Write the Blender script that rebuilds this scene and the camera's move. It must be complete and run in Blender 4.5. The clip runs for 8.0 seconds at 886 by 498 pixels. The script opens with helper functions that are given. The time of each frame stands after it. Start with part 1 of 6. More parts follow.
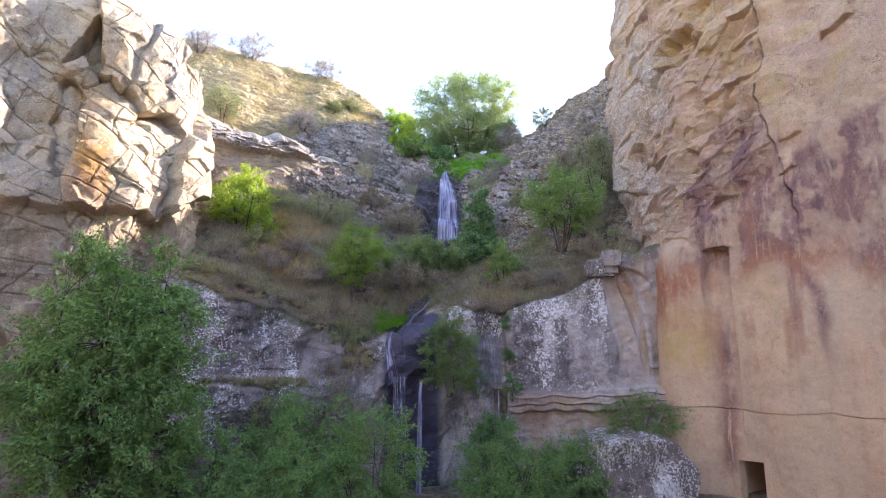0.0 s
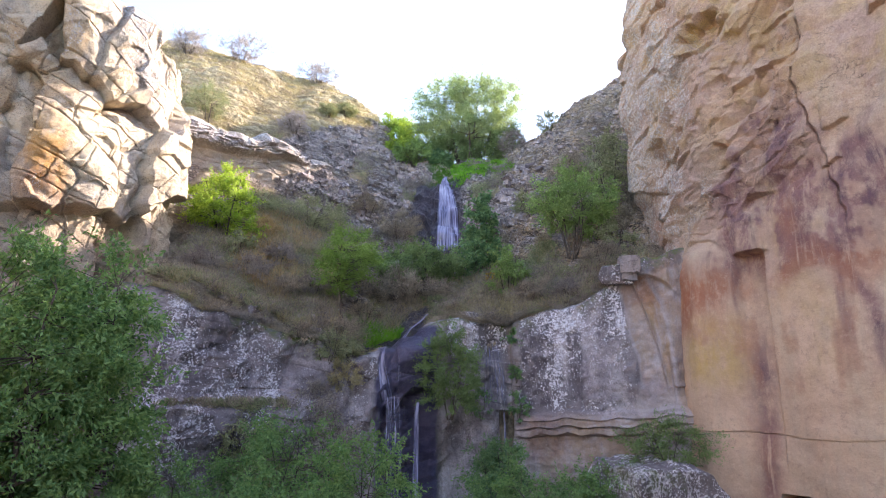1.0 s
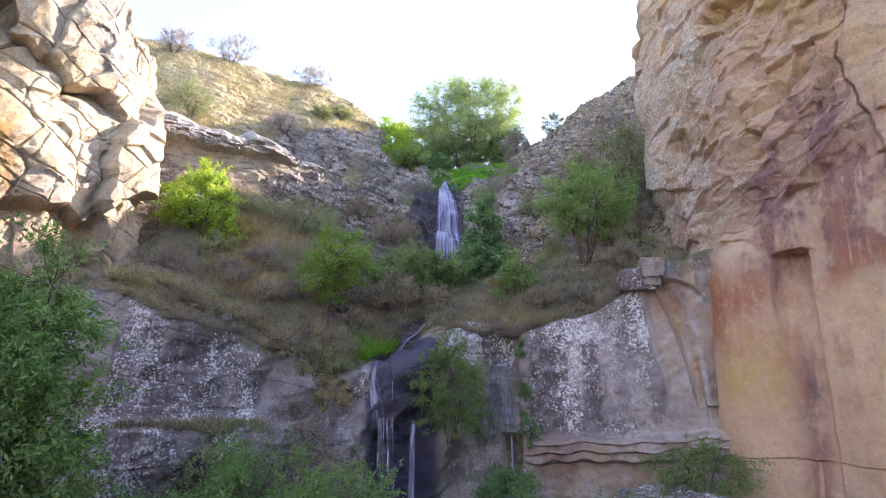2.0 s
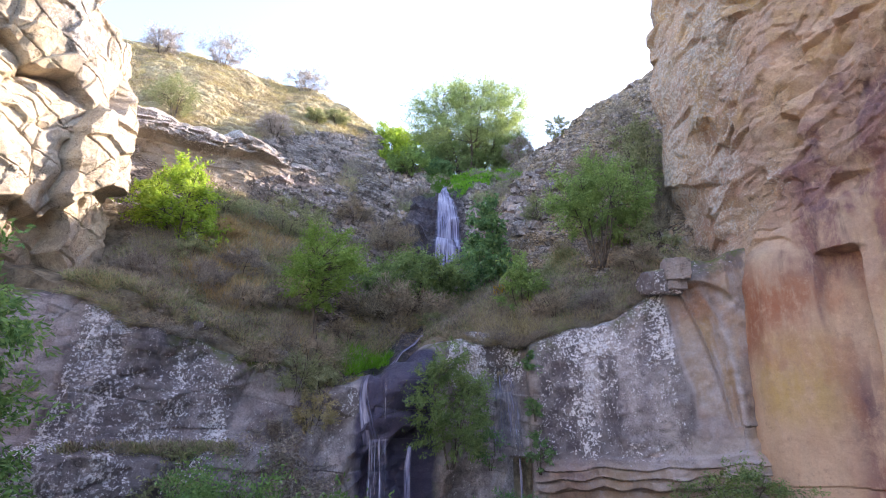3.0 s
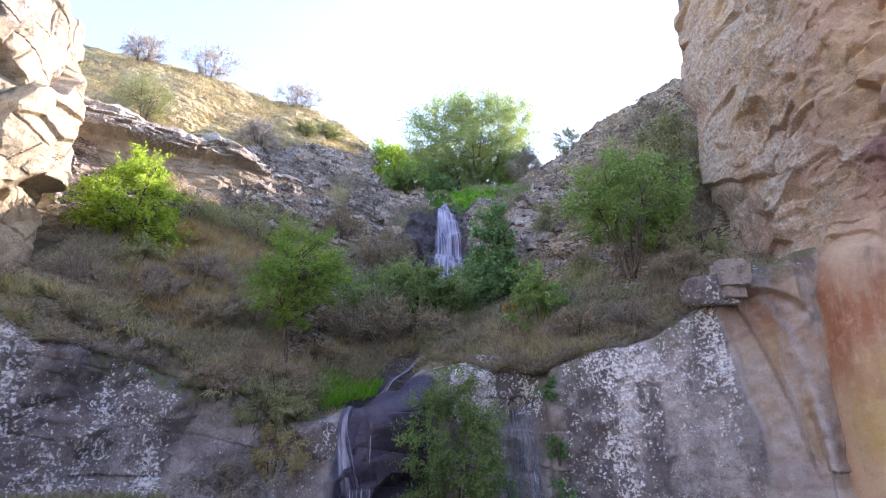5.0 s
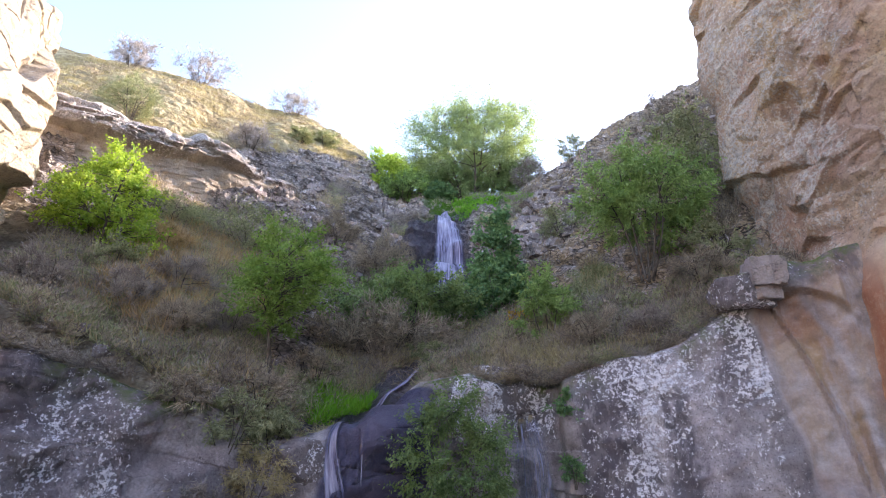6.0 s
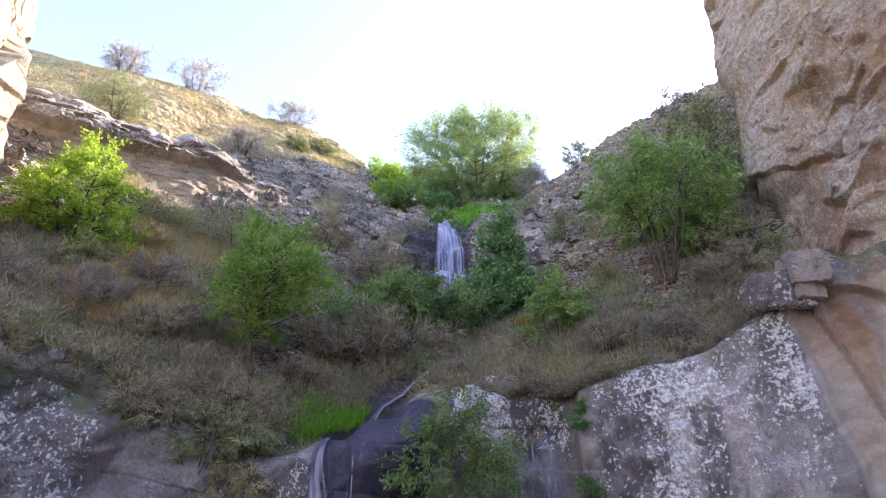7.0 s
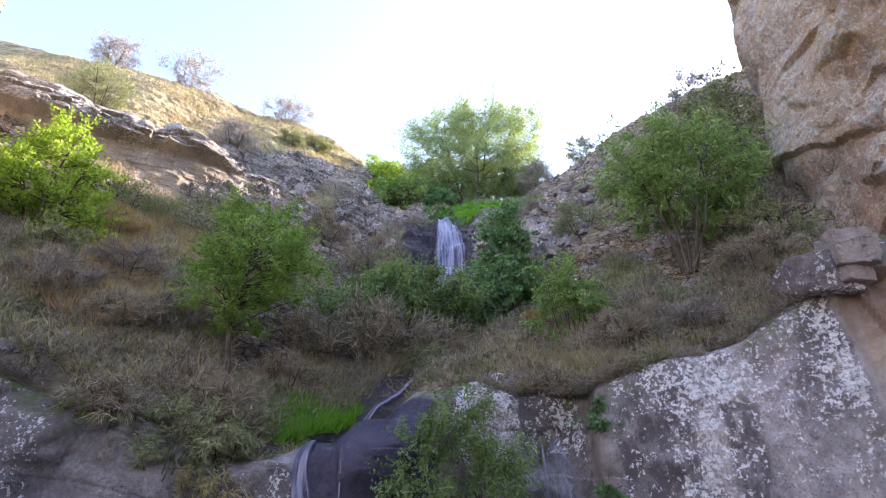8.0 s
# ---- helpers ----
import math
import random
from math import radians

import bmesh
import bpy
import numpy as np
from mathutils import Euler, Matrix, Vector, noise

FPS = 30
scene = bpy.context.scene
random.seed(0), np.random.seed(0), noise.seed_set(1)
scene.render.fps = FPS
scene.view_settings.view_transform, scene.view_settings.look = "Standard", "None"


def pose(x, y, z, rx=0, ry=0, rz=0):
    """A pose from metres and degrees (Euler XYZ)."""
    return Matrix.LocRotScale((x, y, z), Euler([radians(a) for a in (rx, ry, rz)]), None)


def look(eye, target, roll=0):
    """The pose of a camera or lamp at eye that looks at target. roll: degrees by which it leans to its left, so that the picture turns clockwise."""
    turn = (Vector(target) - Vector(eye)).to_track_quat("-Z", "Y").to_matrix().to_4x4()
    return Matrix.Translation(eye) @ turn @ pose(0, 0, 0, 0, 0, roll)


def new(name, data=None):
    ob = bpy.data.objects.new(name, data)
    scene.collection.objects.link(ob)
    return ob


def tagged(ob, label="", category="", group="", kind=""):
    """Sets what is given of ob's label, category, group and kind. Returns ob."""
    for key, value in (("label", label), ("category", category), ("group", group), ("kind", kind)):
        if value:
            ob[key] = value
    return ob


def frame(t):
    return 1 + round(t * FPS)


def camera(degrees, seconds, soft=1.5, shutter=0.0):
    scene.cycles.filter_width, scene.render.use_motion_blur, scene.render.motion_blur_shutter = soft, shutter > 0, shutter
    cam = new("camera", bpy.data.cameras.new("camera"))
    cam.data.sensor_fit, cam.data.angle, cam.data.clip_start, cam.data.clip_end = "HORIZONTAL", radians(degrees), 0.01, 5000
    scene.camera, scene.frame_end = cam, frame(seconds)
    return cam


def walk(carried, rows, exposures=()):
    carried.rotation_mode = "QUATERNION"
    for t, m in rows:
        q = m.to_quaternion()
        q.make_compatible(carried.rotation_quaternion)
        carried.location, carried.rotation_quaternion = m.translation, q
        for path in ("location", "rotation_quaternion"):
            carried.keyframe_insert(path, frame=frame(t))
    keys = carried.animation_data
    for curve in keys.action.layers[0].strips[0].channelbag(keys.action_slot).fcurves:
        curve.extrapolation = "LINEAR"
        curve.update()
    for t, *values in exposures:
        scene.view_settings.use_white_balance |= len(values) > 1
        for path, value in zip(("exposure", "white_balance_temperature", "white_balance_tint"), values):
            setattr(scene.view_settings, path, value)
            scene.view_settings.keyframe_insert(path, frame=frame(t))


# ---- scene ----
cam = camera(74.3, 8.0, 1.0)
METRES, EYE, TILT, LEAN, TURN = 20.0, 8.0, 10.8, 0.0, 0.0
ROWS = [
    (0.0, 0.0, 0.0, 0.0, -0.0, 0.0, -0.0),
    (0.5, 0.0005, 0.0796, -0.0147, 0.01, 0.82, 0.0),
    (1.0, 0.0026, 0.164, -0.0304, 0.03, 1.65, -0.0),
    (1.5, 0.0033, 0.2476, -0.0459, 0.03, 2.48, 0.01),
    (3.0, 0.005, 0.4696, -0.0905, 0.03, 5.12, 0.03),
    (3.5, 0.0047, 0.5324, -0.1029, 0.02, 6.06, 0.05),
    (4.0, 0.0049, 0.5911, -0.1141, 0.03, 7.04, 0.05),
    (4.5, 0.0051, 0.6458, -0.1247, 0.04, 8.01, 0.06),
    (6.0, 0.0029, 0.7983, -0.1533, 0.02, 10.88, 0.08),
    (6.5, 0.0026, 0.8464, -0.1619, 0.03, 11.84, 0.1),
    (7.0, 0.0019, 0.8931, -0.17, 0.05, 12.85, 0.11),
    (7.5, 0.0012, 0.9383, -0.1787, 0.04, 13.73, 0.12),
    (8.0, 0.0013, 0.9823, -0.1865, 0.05, 13.74, 0.13),
]
walk(cam, [(t, pose(0, 0, EYE, TILT, LEAN, TURN) @ pose(METRES * x, METRES * y, METRES * z, 90 + pitch, roll, yaw)) for t, x, y, z, yaw, pitch, roll in ROWS], exposures=[(0.0, 2.4, 7000, 20), (8.0, 2.4, 7000, 20)])

# ---- world and light ----
SUN_AZ, SUN_EL = 58.0, 28.0   # degrees: clockwise from straight ahead, above the horizon
world = bpy.data.worlds.new("sky")
scene.world = world
world.use_nodes = True
wn, wl = world.node_tree.nodes, world.node_tree.links
sky = wn.new("ShaderNodeTexSky")
sky.sky_type, sky.sun_disc = "NISHITA", False
sky.sun_elevation, sky.sun_rotation = radians(SUN_EL), radians(SUN_AZ)
sky.air_density, sky.dust_density, sky.ozone_density = 1.0, 0.7, 1.0
wl.new(sky.outputs[0], wn["Background"].inputs[0])
wn["Background"].inputs[1].default_value = 0.15
sun = new("sun", bpy.data.lights.new("sun", "SUN"))
sun.data.energy, sun.data.angle, sun.data.color = 3.1, radians(0.6), (1.0, 0.93, 0.82)
SUN_DIR = Vector((math.sin(radians(SUN_AZ)) * math.cos(radians(SUN_EL)), math.cos(radians(SUN_AZ)) * math.cos(radians(SUN_EL)), math.sin(radians(SUN_EL))))
sun.matrix_world = look(SUN_DIR * 100, (0, 0, 0))


# ---- noise in space ----
def hashed(ix, iy, iz, seed):
    h = (ix.astype(np.int64) * 374761393 + iy.astype(np.int64) * 668265263 + iz.astype(np.int64) * 2147483647 + seed * 1274126177) & 0xFFFFFFFF
    h = ((h ^ (h >> 13)) * 1274126177) & 0xFFFFFFFF
    h = ((h ^ (h >> 16)) * 2246822519) & 0xFFFFFFFF
    return ((h ^ (h >> 15)) & 0xFFFFFF) / float(0x1000000)


def vnoise(p, size, seed=0):
    q = p / np.asarray(size, float)
    i = np.floor(q)
    f = q - i
    f = f * f * (3 - 2 * f)
    out = np.zeros(len(p))
    for dx in (0, 1):
        for dy in (0, 1):
            for dz in (0, 1):
                w = (f[:, 0] if dx else 1 - f[:, 0]) * (f[:, 1] if dy else 1 - f[:, 1]) * (f[:, 2] if dz else 1 - f[:, 2])
                out += w * hashed(i[:, 0] + dx, i[:, 1] + dy, i[:, 2] + dz, seed)
    return out * 2 - 1


def fbm(p, size, octaves=4, seed=0):
    out, amp, s = np.zeros(len(p)), 1.0, np.asarray(size, float)
    for k in range(octaves):
        out += amp * vnoise(p, s, seed + k)
        amp, s = amp * 0.5, s * 0.5
    return out


def facets(p, size, tilt, seed=0, jitter=0.9, edge=0.16):
    """Broken rock: every cell is a tilted plane of its own, joined to the next over a short slope. Returns heights (about -1 to 1), the distance to the next cell and the cell's chance number."""
    size = np.asarray(size, float)
    q = p / size
    base = np.floor(q)
    n = len(p)
    best, second = np.full(n, 9e9), np.full(n, 9e9)
    one, two = np.zeros((n, 6)), np.zeros((n, 6))
    for dx in (-1, 0, 1):
        for dy in (-1, 0, 1):
            for dz in (-1, 0, 1):
                c = base + (dx, dy, dz)
                j = np.stack([hashed(c[:, 0], c[:, 1], c[:, 2], seed + 11 * k) for k in (1, 2, 3)], 1)
                cen = c + 0.5 + (j - 0.5) * jitter
                d = ((q - cen) ** 2).sum(1)
                this = np.concatenate([c, cen], 1)
                first = d < best
                next_ = ~first & (d < second)
                two[first], second[first] = one[first], best[first]
                one[first], best[first] = this[first], d[first]
                two[next_], second[next_] = this[next_], d[next_]

    def plane(cell):
        r = [hashed(cell[:, 0], cell[:, 1], cell[:, 2], seed + 50 + k) * 2 - 1 for k in range(4)]
        v = q - cell[:, 3:]
        return r[0] + tilt * (r[1] * v[:, 0] + r[2] * v[:, 1] + r[3] * v[:, 2]) * 2, r[0]

    h1, r1 = plane(one)
    h2, _ = plane(two)
    gap = np.sqrt(second) - np.sqrt(best)
    w = 0.5 + 0.5 * np.clip(gap / edge, 0, 1)
    return w * h1 + (1 - w) * h2, gap, r1


def joints(u, v, su, sv, angle, seed=0, jitter=0.35):
    """Rock that broke along straight joints: flat faces that meet in sharp edges. Returns heights (-1 to 1) and how near (0 to 1) an open joint is."""
    c, sn = math.cos(radians(angle)), math.sin(radians(angle))
    x, y = (c * u + sn * v) / su, (-sn * u + c * v) / sv
    if jitter:
        wx, _ = joints(x, y, 1.7, 1.9, 20, seed + 7, 0)
        wy, _ = joints(x, y, 1.8, 1.6, -25, seed + 8, 0)
        x, y = x + jitter * wx, y + jitter * wy
    i, j = np.floor(x), np.floor(y)
    fx, fy = x - i, y - j
    low = fx + fy < 1
    zero = np.zeros_like(i)
    P = [(np.where(low, i, i + 1), np.where(low, j, j + 1)), (np.where(low, i + 1, i), np.where(low, j, j + 1)), (np.where(low, i, i + 1), np.where(low, j + 1, j))]
    B = [np.where(low, 1 - fx - fy, fx + fy - 1), np.where(low, fx, 1 - fx), np.where(low, fy, 1 - fy)]
    H = [hashed(a, b, zero, seed) * 2 - 1 for a, b in P]
    height = sum(w * h for w, h in zip(B, H))
    open_ = np.zeros_like(u)
    for k in range(3):
        (a1, b1), (a2, b2) = P[(k + 1) % 3], P[(k + 2) % 3]
        chance = hashed(a1 + a2, b1 + b2, zero, seed + 3)
        open_ = np.maximum(open_, (chance > 0.8) * (1 - ramp(B[k] * min(su, sv), 0.01, 0.07)))
    return height, open_


def ramp(x, a, b):
    t = np.clip((x - a) / (b - a), 0, 1)
    return t * t * (3 - 2 * t)


def slabs(u, w, width, height, seed=0):
    """Bedded rock, broken across into blocks that stand out unevenly. Returns heights (about -1 to 1) and how near (0 to 1) a gap between blocks is."""
    ju, _ = joints(u, w, width * 1.3, height * 2.2, 25, seed + 5, 0)
    jw, _ = joints(u, w, width * 1.1, height * 1.8, -30, seed + 6, 0)
    w2 = w / height + 0.38 * jw
    row = np.floor(w2)
    zero = np.zeros_like(row)
    u2 = u / width + 0.3 * ju + 9 * hashed(row, zero, zero, seed)
    col = np.floor(u2)
    fu, fw = u2 - col, w2 - row
    h = [hashed(row, col, zero, seed + k) * 2 - 1 for k in (1, 2, 3, 4)]
    off = h[0] + 0.5 * h[1] * (fu - 0.5) + 0.7 * h[2] * (fw - 0.5)
    edge = np.minimum(np.minimum(fu, 1 - fu) * width, np.minimum(fw, 1 - fw) * height)
    return off, (1 - ramp(edge, 0.01, 0.07)) * (h[3] > -0.4)


def flakes(u, w, size, seed=0):
    """Beds that break off in short straight steps: each overhangs the next below, here and there. Heights 0 to 1."""
    bend_, _ = joints(u, w, size * 2.1, size * 1.5, 20, seed)
    t = w / size + 0.45 * bend_
    row = np.floor(t)
    f = t - row
    piece = np.floor(u / (size * 1.6) + 9 * hashed(row, row * 0, row * 0, seed + 1) + 0.4 * bend_)
    tall = np.maximum(hashed(row, piece, row * 0, seed + 2) * 2.0 - 1.0, 0)
    return tall * (1 - f) * ramp(f, 0, min(0.3, 0.07 / size))


def blocks(u, w, table):
    """Rock parted into blocks of their own size: u, w, half width, half height, how far it stands out, lean. Returns heights, roundness (1 in the middle) and how near (0 to 1) a cleft is."""
    best, second = np.full(len(u), 9e9), np.full(len(u), 9e9)
    high, low, mid = np.zeros(len(u)), np.zeros(len(u)), np.zeros(len(u))
    for cu, cw, hu, hw, out, lean in table:
        du, dw = (u - cu) / hu, (w - cw) / hw
        d = np.sqrt(du * du + dw * dw + 0.6 * np.abs(du * dw))
        h = out + lean * dw + 0.10 * du
        first, next_ = d < best, (d >= best) & (d < second)
        second, low = np.where(first, best, np.where(next_, d, second)), np.where(first, high, np.where(next_, h, low))
        best, high = np.where(first, d, best), np.where(first, h, high)
        mid = np.where(first, 1 - np.clip(d, 0, 1.3) ** 2, mid)
    gap = second - best
    f = 0.5 + 0.5 * np.clip(gap / 0.10, 0, 1)
    return f * high + (1 - f) * low, mid, 1 - ramp(gap, 0.02, 0.16)


# ---- meshes ----
def mesh_np(name, verts, faces, smooth=True, attrs=None):
    me = bpy.data.meshes.new(name)
    verts, faces = np.asarray(verts, np.float32), np.asarray(faces, np.int32)
    k = faces.shape[1]
    me.vertices.add(len(verts))
    me.vertices.foreach_set("co", verts.ravel())
    me.loops.add(len(faces) * k)
    me.loops.foreach_set("vertex_index", faces.ravel())
    me.polygons.add(len(faces))
    me.polygons.foreach_set("loop_start", np.arange(len(faces), dtype=np.int32) * k)
    me.polygons.foreach_set("use_smooth", np.full(len(faces), smooth))
    me.update(calc_edges=True)
    for key, values in (attrs or {}).items():
        me.attributes.new(key, "FLOAT", "POINT").data.foreach_set("value", np.asarray(values, np.float32))
    return me


def part_np(name, me, material, parent=None, label=""):
    ob = new(name, me)
    me.materials.append(material)
    if parent:
        ob.parent = parent
    return tagged(ob, label)


def part(name, bm, material, parent, label=""):
    me = bpy.data.meshes.new(name)
    bm.to_mesh(me)
    bm.free()
    return part_np(name, me, material, parent, label)


def grid_faces(rows, cols):
    i = np.arange(rows * cols).reshape(rows, cols)
    return np.stack([i[:-1, :-1], i[:-1, 1:], i[1:, 1:], i[1:, :-1]], -1).reshape(-1, 4)


def tubes(paths, sides=6):
    """One mesh of tapered tubes; every path is (points, radii)."""
    V, F, n = [], [], 0
    ang = np.linspace(0, 2 * np.pi, sides, endpoint=False)
    for pts, rad in paths:
        pts, rad = np.asarray(pts, float), np.asarray(rad, float)
        d = np.gradient(pts, axis=0)
        d /= np.linalg.norm(d, axis=1, keepdims=True) + 1e-9
        a = np.cross(d, np.where(np.abs(d[:, 2:3]) > 0.9, (1.0, 0, 0), (0, 0, 1.0)))
        a /= np.linalg.norm(a, axis=1, keepdims=True) + 1e-9
        b = np.cross(d, a)
        ring = pts[:, None] + rad[:, None, None] * (np.cos(ang)[None, :, None] * a[:, None] + np.sin(ang)[None, :, None] * b[:, None])
        V.append(ring.reshape(-1, 3))
        k = len(pts)
        i = n + np.arange(k * sides).reshape(k, sides)
        j = np.roll(i, -1, 1)
        F.append(np.stack([i[:-1], j[:-1], j[1:], i[1:]], -1).reshape(-1, 4))
        n += k * sides
    return np.concatenate(V), np.concatenate(F)


# ---- materials ----
class Nodes:
    """Short hand for building a node material."""

    def __init__(self, name):
        self.mat = bpy.data.materials.new(name)
        self.mat.use_nodes = True
        self.n, self.l = self.mat.node_tree.nodes, self.mat.node_tree.links
        self.bsdf = self.n["Principled BSDF"]
        self.where = self.n.new("ShaderNodeTexCoord").outputs["Object"]

    def put(self, socket, value):
        if isinstance(value, bpy.types.NodeSocket):
            self.l.new(value, socket)
        elif isinstance(value, tuple) and len(value) == 3 and socket.type == "RGBA":
            socket.default_value = (*value, 1)
        else:
            socket.default_value = value

    def noise(self, scale, detail=4.0, rough=0.6, stretch=None, distortion=0.0):
        t = self.n.new("ShaderNodeTexNoise")
        t.inputs["Scale"].default_value, t.inputs["Detail"].default_value = scale, detail
        t.inputs["Roughness"].default_value, t.inputs["Distortion"].default_value = rough, distortion
        self.l.new(self.stretched(stretch), t.inputs["Vector"])
        return t.outputs["Fac"]

    def stretched(self, stretch):
        if not stretch:
            return self.where
        m = self.n.new("ShaderNodeMapping")
        m.inputs["Scale"].default_value = stretch
        self.l.new(self.where, m.inputs["Vector"])
        return m.outputs[0]

    def voronoi(self, scale, feature="F1", stretch=None):
        t = self.n.new("ShaderNodeTexVoronoi")
        t.feature = feature
        t.inputs["Scale"].default_value = scale
        self.l.new(self.stretched(stretch), t.inputs["Vector"])
        return t.outputs["Distance"]

    def warp(self, amount, scale):
        """Bend all that is laid after this, so that no pattern stays regular."""
        t = self.n.new("ShaderNodeTexNoise")
        t.inputs["Scale"].default_value, t.inputs["Detail"].default_value = scale, 3.0
        self.l.new(self.where, t.inputs["Vector"])
        m = self.n.new("ShaderNodeVectorMath")
        m.operation = "MULTIPLY_ADD"
        self.l.new(t.outputs["Color"], m.inputs[0])
        m.inputs[1].default_value = (amount, amount, amount)
        self.l.new(self.where, m.inputs[2])
        straight, self.where = self.where, m.outputs[0]
        return straight

    def attr(self, name):
        a = self.n.new("ShaderNodeAttribute")
        a.attribute_name = name
        return a.outputs["Fac"]

    def math(self, op, a, b=0.0):
        m = self.n.new("ShaderNodeMath")
        m.operation = op
        self.put(m.inputs[0], a), self.put(m.inputs[1], b)
        return m.outputs[0]

    def fit(self, x, a, b, lo=0.0, hi=1.0):
        m = self.n.new("ShaderNodeMapRange")
        m.interpolation_type = "SMOOTHSTEP"
        for k, v in enumerate((x, a, b, lo, hi)):
            self.put(m.inputs[k], v)
        return m.outputs[0]

    def mix(self, fac, a, b, kind="MIX"):
        m = self.n.new("ShaderNodeMix")
        m.data_type, m.blend_type = "RGBA", kind
        self.put(m.inputs[0], fac), self.put(m.inputs[6], a), self.put(m.inputs[7], b)
        return m.outputs[2]

    def bump(self, height, strength, distance, below=None):
        b = self.n.new("ShaderNodeBump")
        self.put(b.inputs["Strength"], strength), self.put(b.inputs["Distance"], distance), self.put(b.inputs["Height"], height)
        if below:
            self.l.new(below, b.inputs["Normal"])
        return b.outputs[0]

    def done(self, colour, rough=0.9, normal=None, specular=0.3):
        self.put(self.bsdf.inputs["Base Color"], colour)
        self.put(self.bsdf.inputs["Roughness"], rough)
        self.bsdf.inputs["Specular IOR Level"].default_value = specular
        if normal:
            self.l.new(normal, self.bsdf.inputs["Normal"])
        return self.mat


def rock_material(name, light, mid, dark, warm, stain, lichen=(0.62, 0.60, 0.58), streaks=0.5, sand=0.3, cool=(0.42, 0.39, 0.37), grit=0.5, crusty=0.86, blush=0.0):
    """Weathered sandstone. Masks on the mesh: warm, stain, lichen, moss, wet, crack."""
    k = Nodes(name)
    col = k.mix(k.fit(k.noise(0.55, 5, 0.62), 0.35, 0.68), mid, light)
    col = k.mix(k.fit(k.noise(2.7, 5, 0.65), 0.5, 0.75, 0, 0.65), col, dark)
    col = k.mix(k.math("MULTIPLY", k.fit(k.noise(0.9, 4, 0.6, (1, 1, 0.14), 0.5), 0.48, 0.72), streaks), col, dark)
    col = k.mix(k.fit(k.noise(0.28, 4, 0.6, (1, 1, 0.6)), 0.48, 0.62, 0, 0.75), col, cool)
    mottle = k.noise(4.0, 7, 0.75)
    col = k.mix(k.fit(mottle, 0.54, 0.66, 0, 0.35), col, dark)
    col = k.mix(k.fit(mottle, 0.48, 0.36, 0, 0.5), col, light)
    col = k.mix(k.math("MULTIPLY", k.math("SUBTRACT", 1.0, k.attr("broken")), k.fit(k.noise(0.5, 4, 0.6, (1, 1, 0.6)), 0.3, 0.6, 0.0, 0.4)), col, light)
    col = k.mix(k.math("MULTIPLY", k.math("SUBTRACT", 1.0, k.attr("broken")), k.fit(k.noise(0.5, 5, 0.65, (1, 1, 0.1), 0.3), 0.46, 0.6, 0, 0.65)), col, cool)
    col = k.mix(k.math("MULTIPLY", k.attr("warm"), k.fit(k.noise(1.1, 5, 0.65, (1, 1, 0.5)), 0.3, 0.62)), col, warm)
    col = k.mix(k.math("MULTIPLY", k.attr("broken"), k.fit(k.noise(0.45, 5, 0.65), 0.42, 0.6, 0, blush)), col, (0.53, 0.345, 0.29))
    col = k.mix(k.math("MULTIPLY", k.attr("stain"), k.fit(k.noise(0.8, 7, 0.75, (1, 1, 0.5), 0.4), 0.27, 0.55)), col, k.mix(k.fit(k.noise(1.3, 6, 0.7, (1, 1, 0.45), 0.6), 0.40, 0.72), stain, (stain[0] * 0.5, stain[1] * 0.55, stain[2] * 0.72)))
    col = k.mix(k.math("MULTIPLY", k.attr("rust"), k.fit(k.noise(1.0, 5, 0.7, (1, 1, 0.35)), 0.3, 0.55)), col, (0.37, 0.145, 0.08))
    # pale lime drips and dark runs down stained faces
    drip = k.math("MULTIPLY", k.fit(k.noise(2.2, 5, 0.65, (1, 1, 0.05), 0.25), 0.57, 0.66), k.fit(k.noise(0.7, 4, 0.6, (1, 1, 0.5)), 0.45, 0.62))
    col = k.mix(k.math("MULTIPLY", k.math("MULTIPLY", drip, k.attr("stain")), 0.75), col, light)
    run = k.math("MULTIPLY", k.fit(k.noise(1.5, 5, 0.7, (1, 1, 0.07), 0.3), 0.56, 0.68), k.fit(k.noise(0.6, 4, 0.6, (1, 1, 0.4)), 0.42, 0.6))
    col = k.mix(k.math("MULTIPLY", k.math("MULTIPLY", run, k.fit(k.attr("stain"), 0.0, 0.6, 0.25, 1.0)), 0.6), col, (0.10, 0.06, 0.065))
    grain = k.noise(14, 5, 0.75)
    col = k.mix(k.fit(mottle, 0.54, 0.66, 0, 0.3), col, dark)
    col = k.mix(k.fit(mottle, 0.48, 0.36, 0, 0.25), col, light)
    # hairline breaks: where a stretched noise passes its middle
    seam = k.math("ABSOLUTE", k.math("SUBTRACT", k.noise(0.9, 5, 0.55, (1, 1, 1.8), 0.4), 0.5))
    lines = k.math("MULTIPLY", k.fit(seam, 0.0, 0.012, 1.0, 0.0), k.fit(k.noise(0.7, 3, 0.6), 0.45, 0.6))
    lines = k.math("MULTIPLY", lines, k.attr("broken"))
    col = k.mix(k.math("MULTIPLY", k.math("ADD", k.attr("broken"), 0.3), 1.25 * sand), col, k.mix(k.fit(grain, 0.3, 0.7), (0.27, 0.26, 0.25), (0.77, 0.76, 0.74)), "OVERLAY")
    col = k.mix(k.math("MULTIPLY", lines, 0.7), col, (0.07, 0.058, 0.05))
    # dark crust and pale lichen on it
    li = k.attr("lichen")
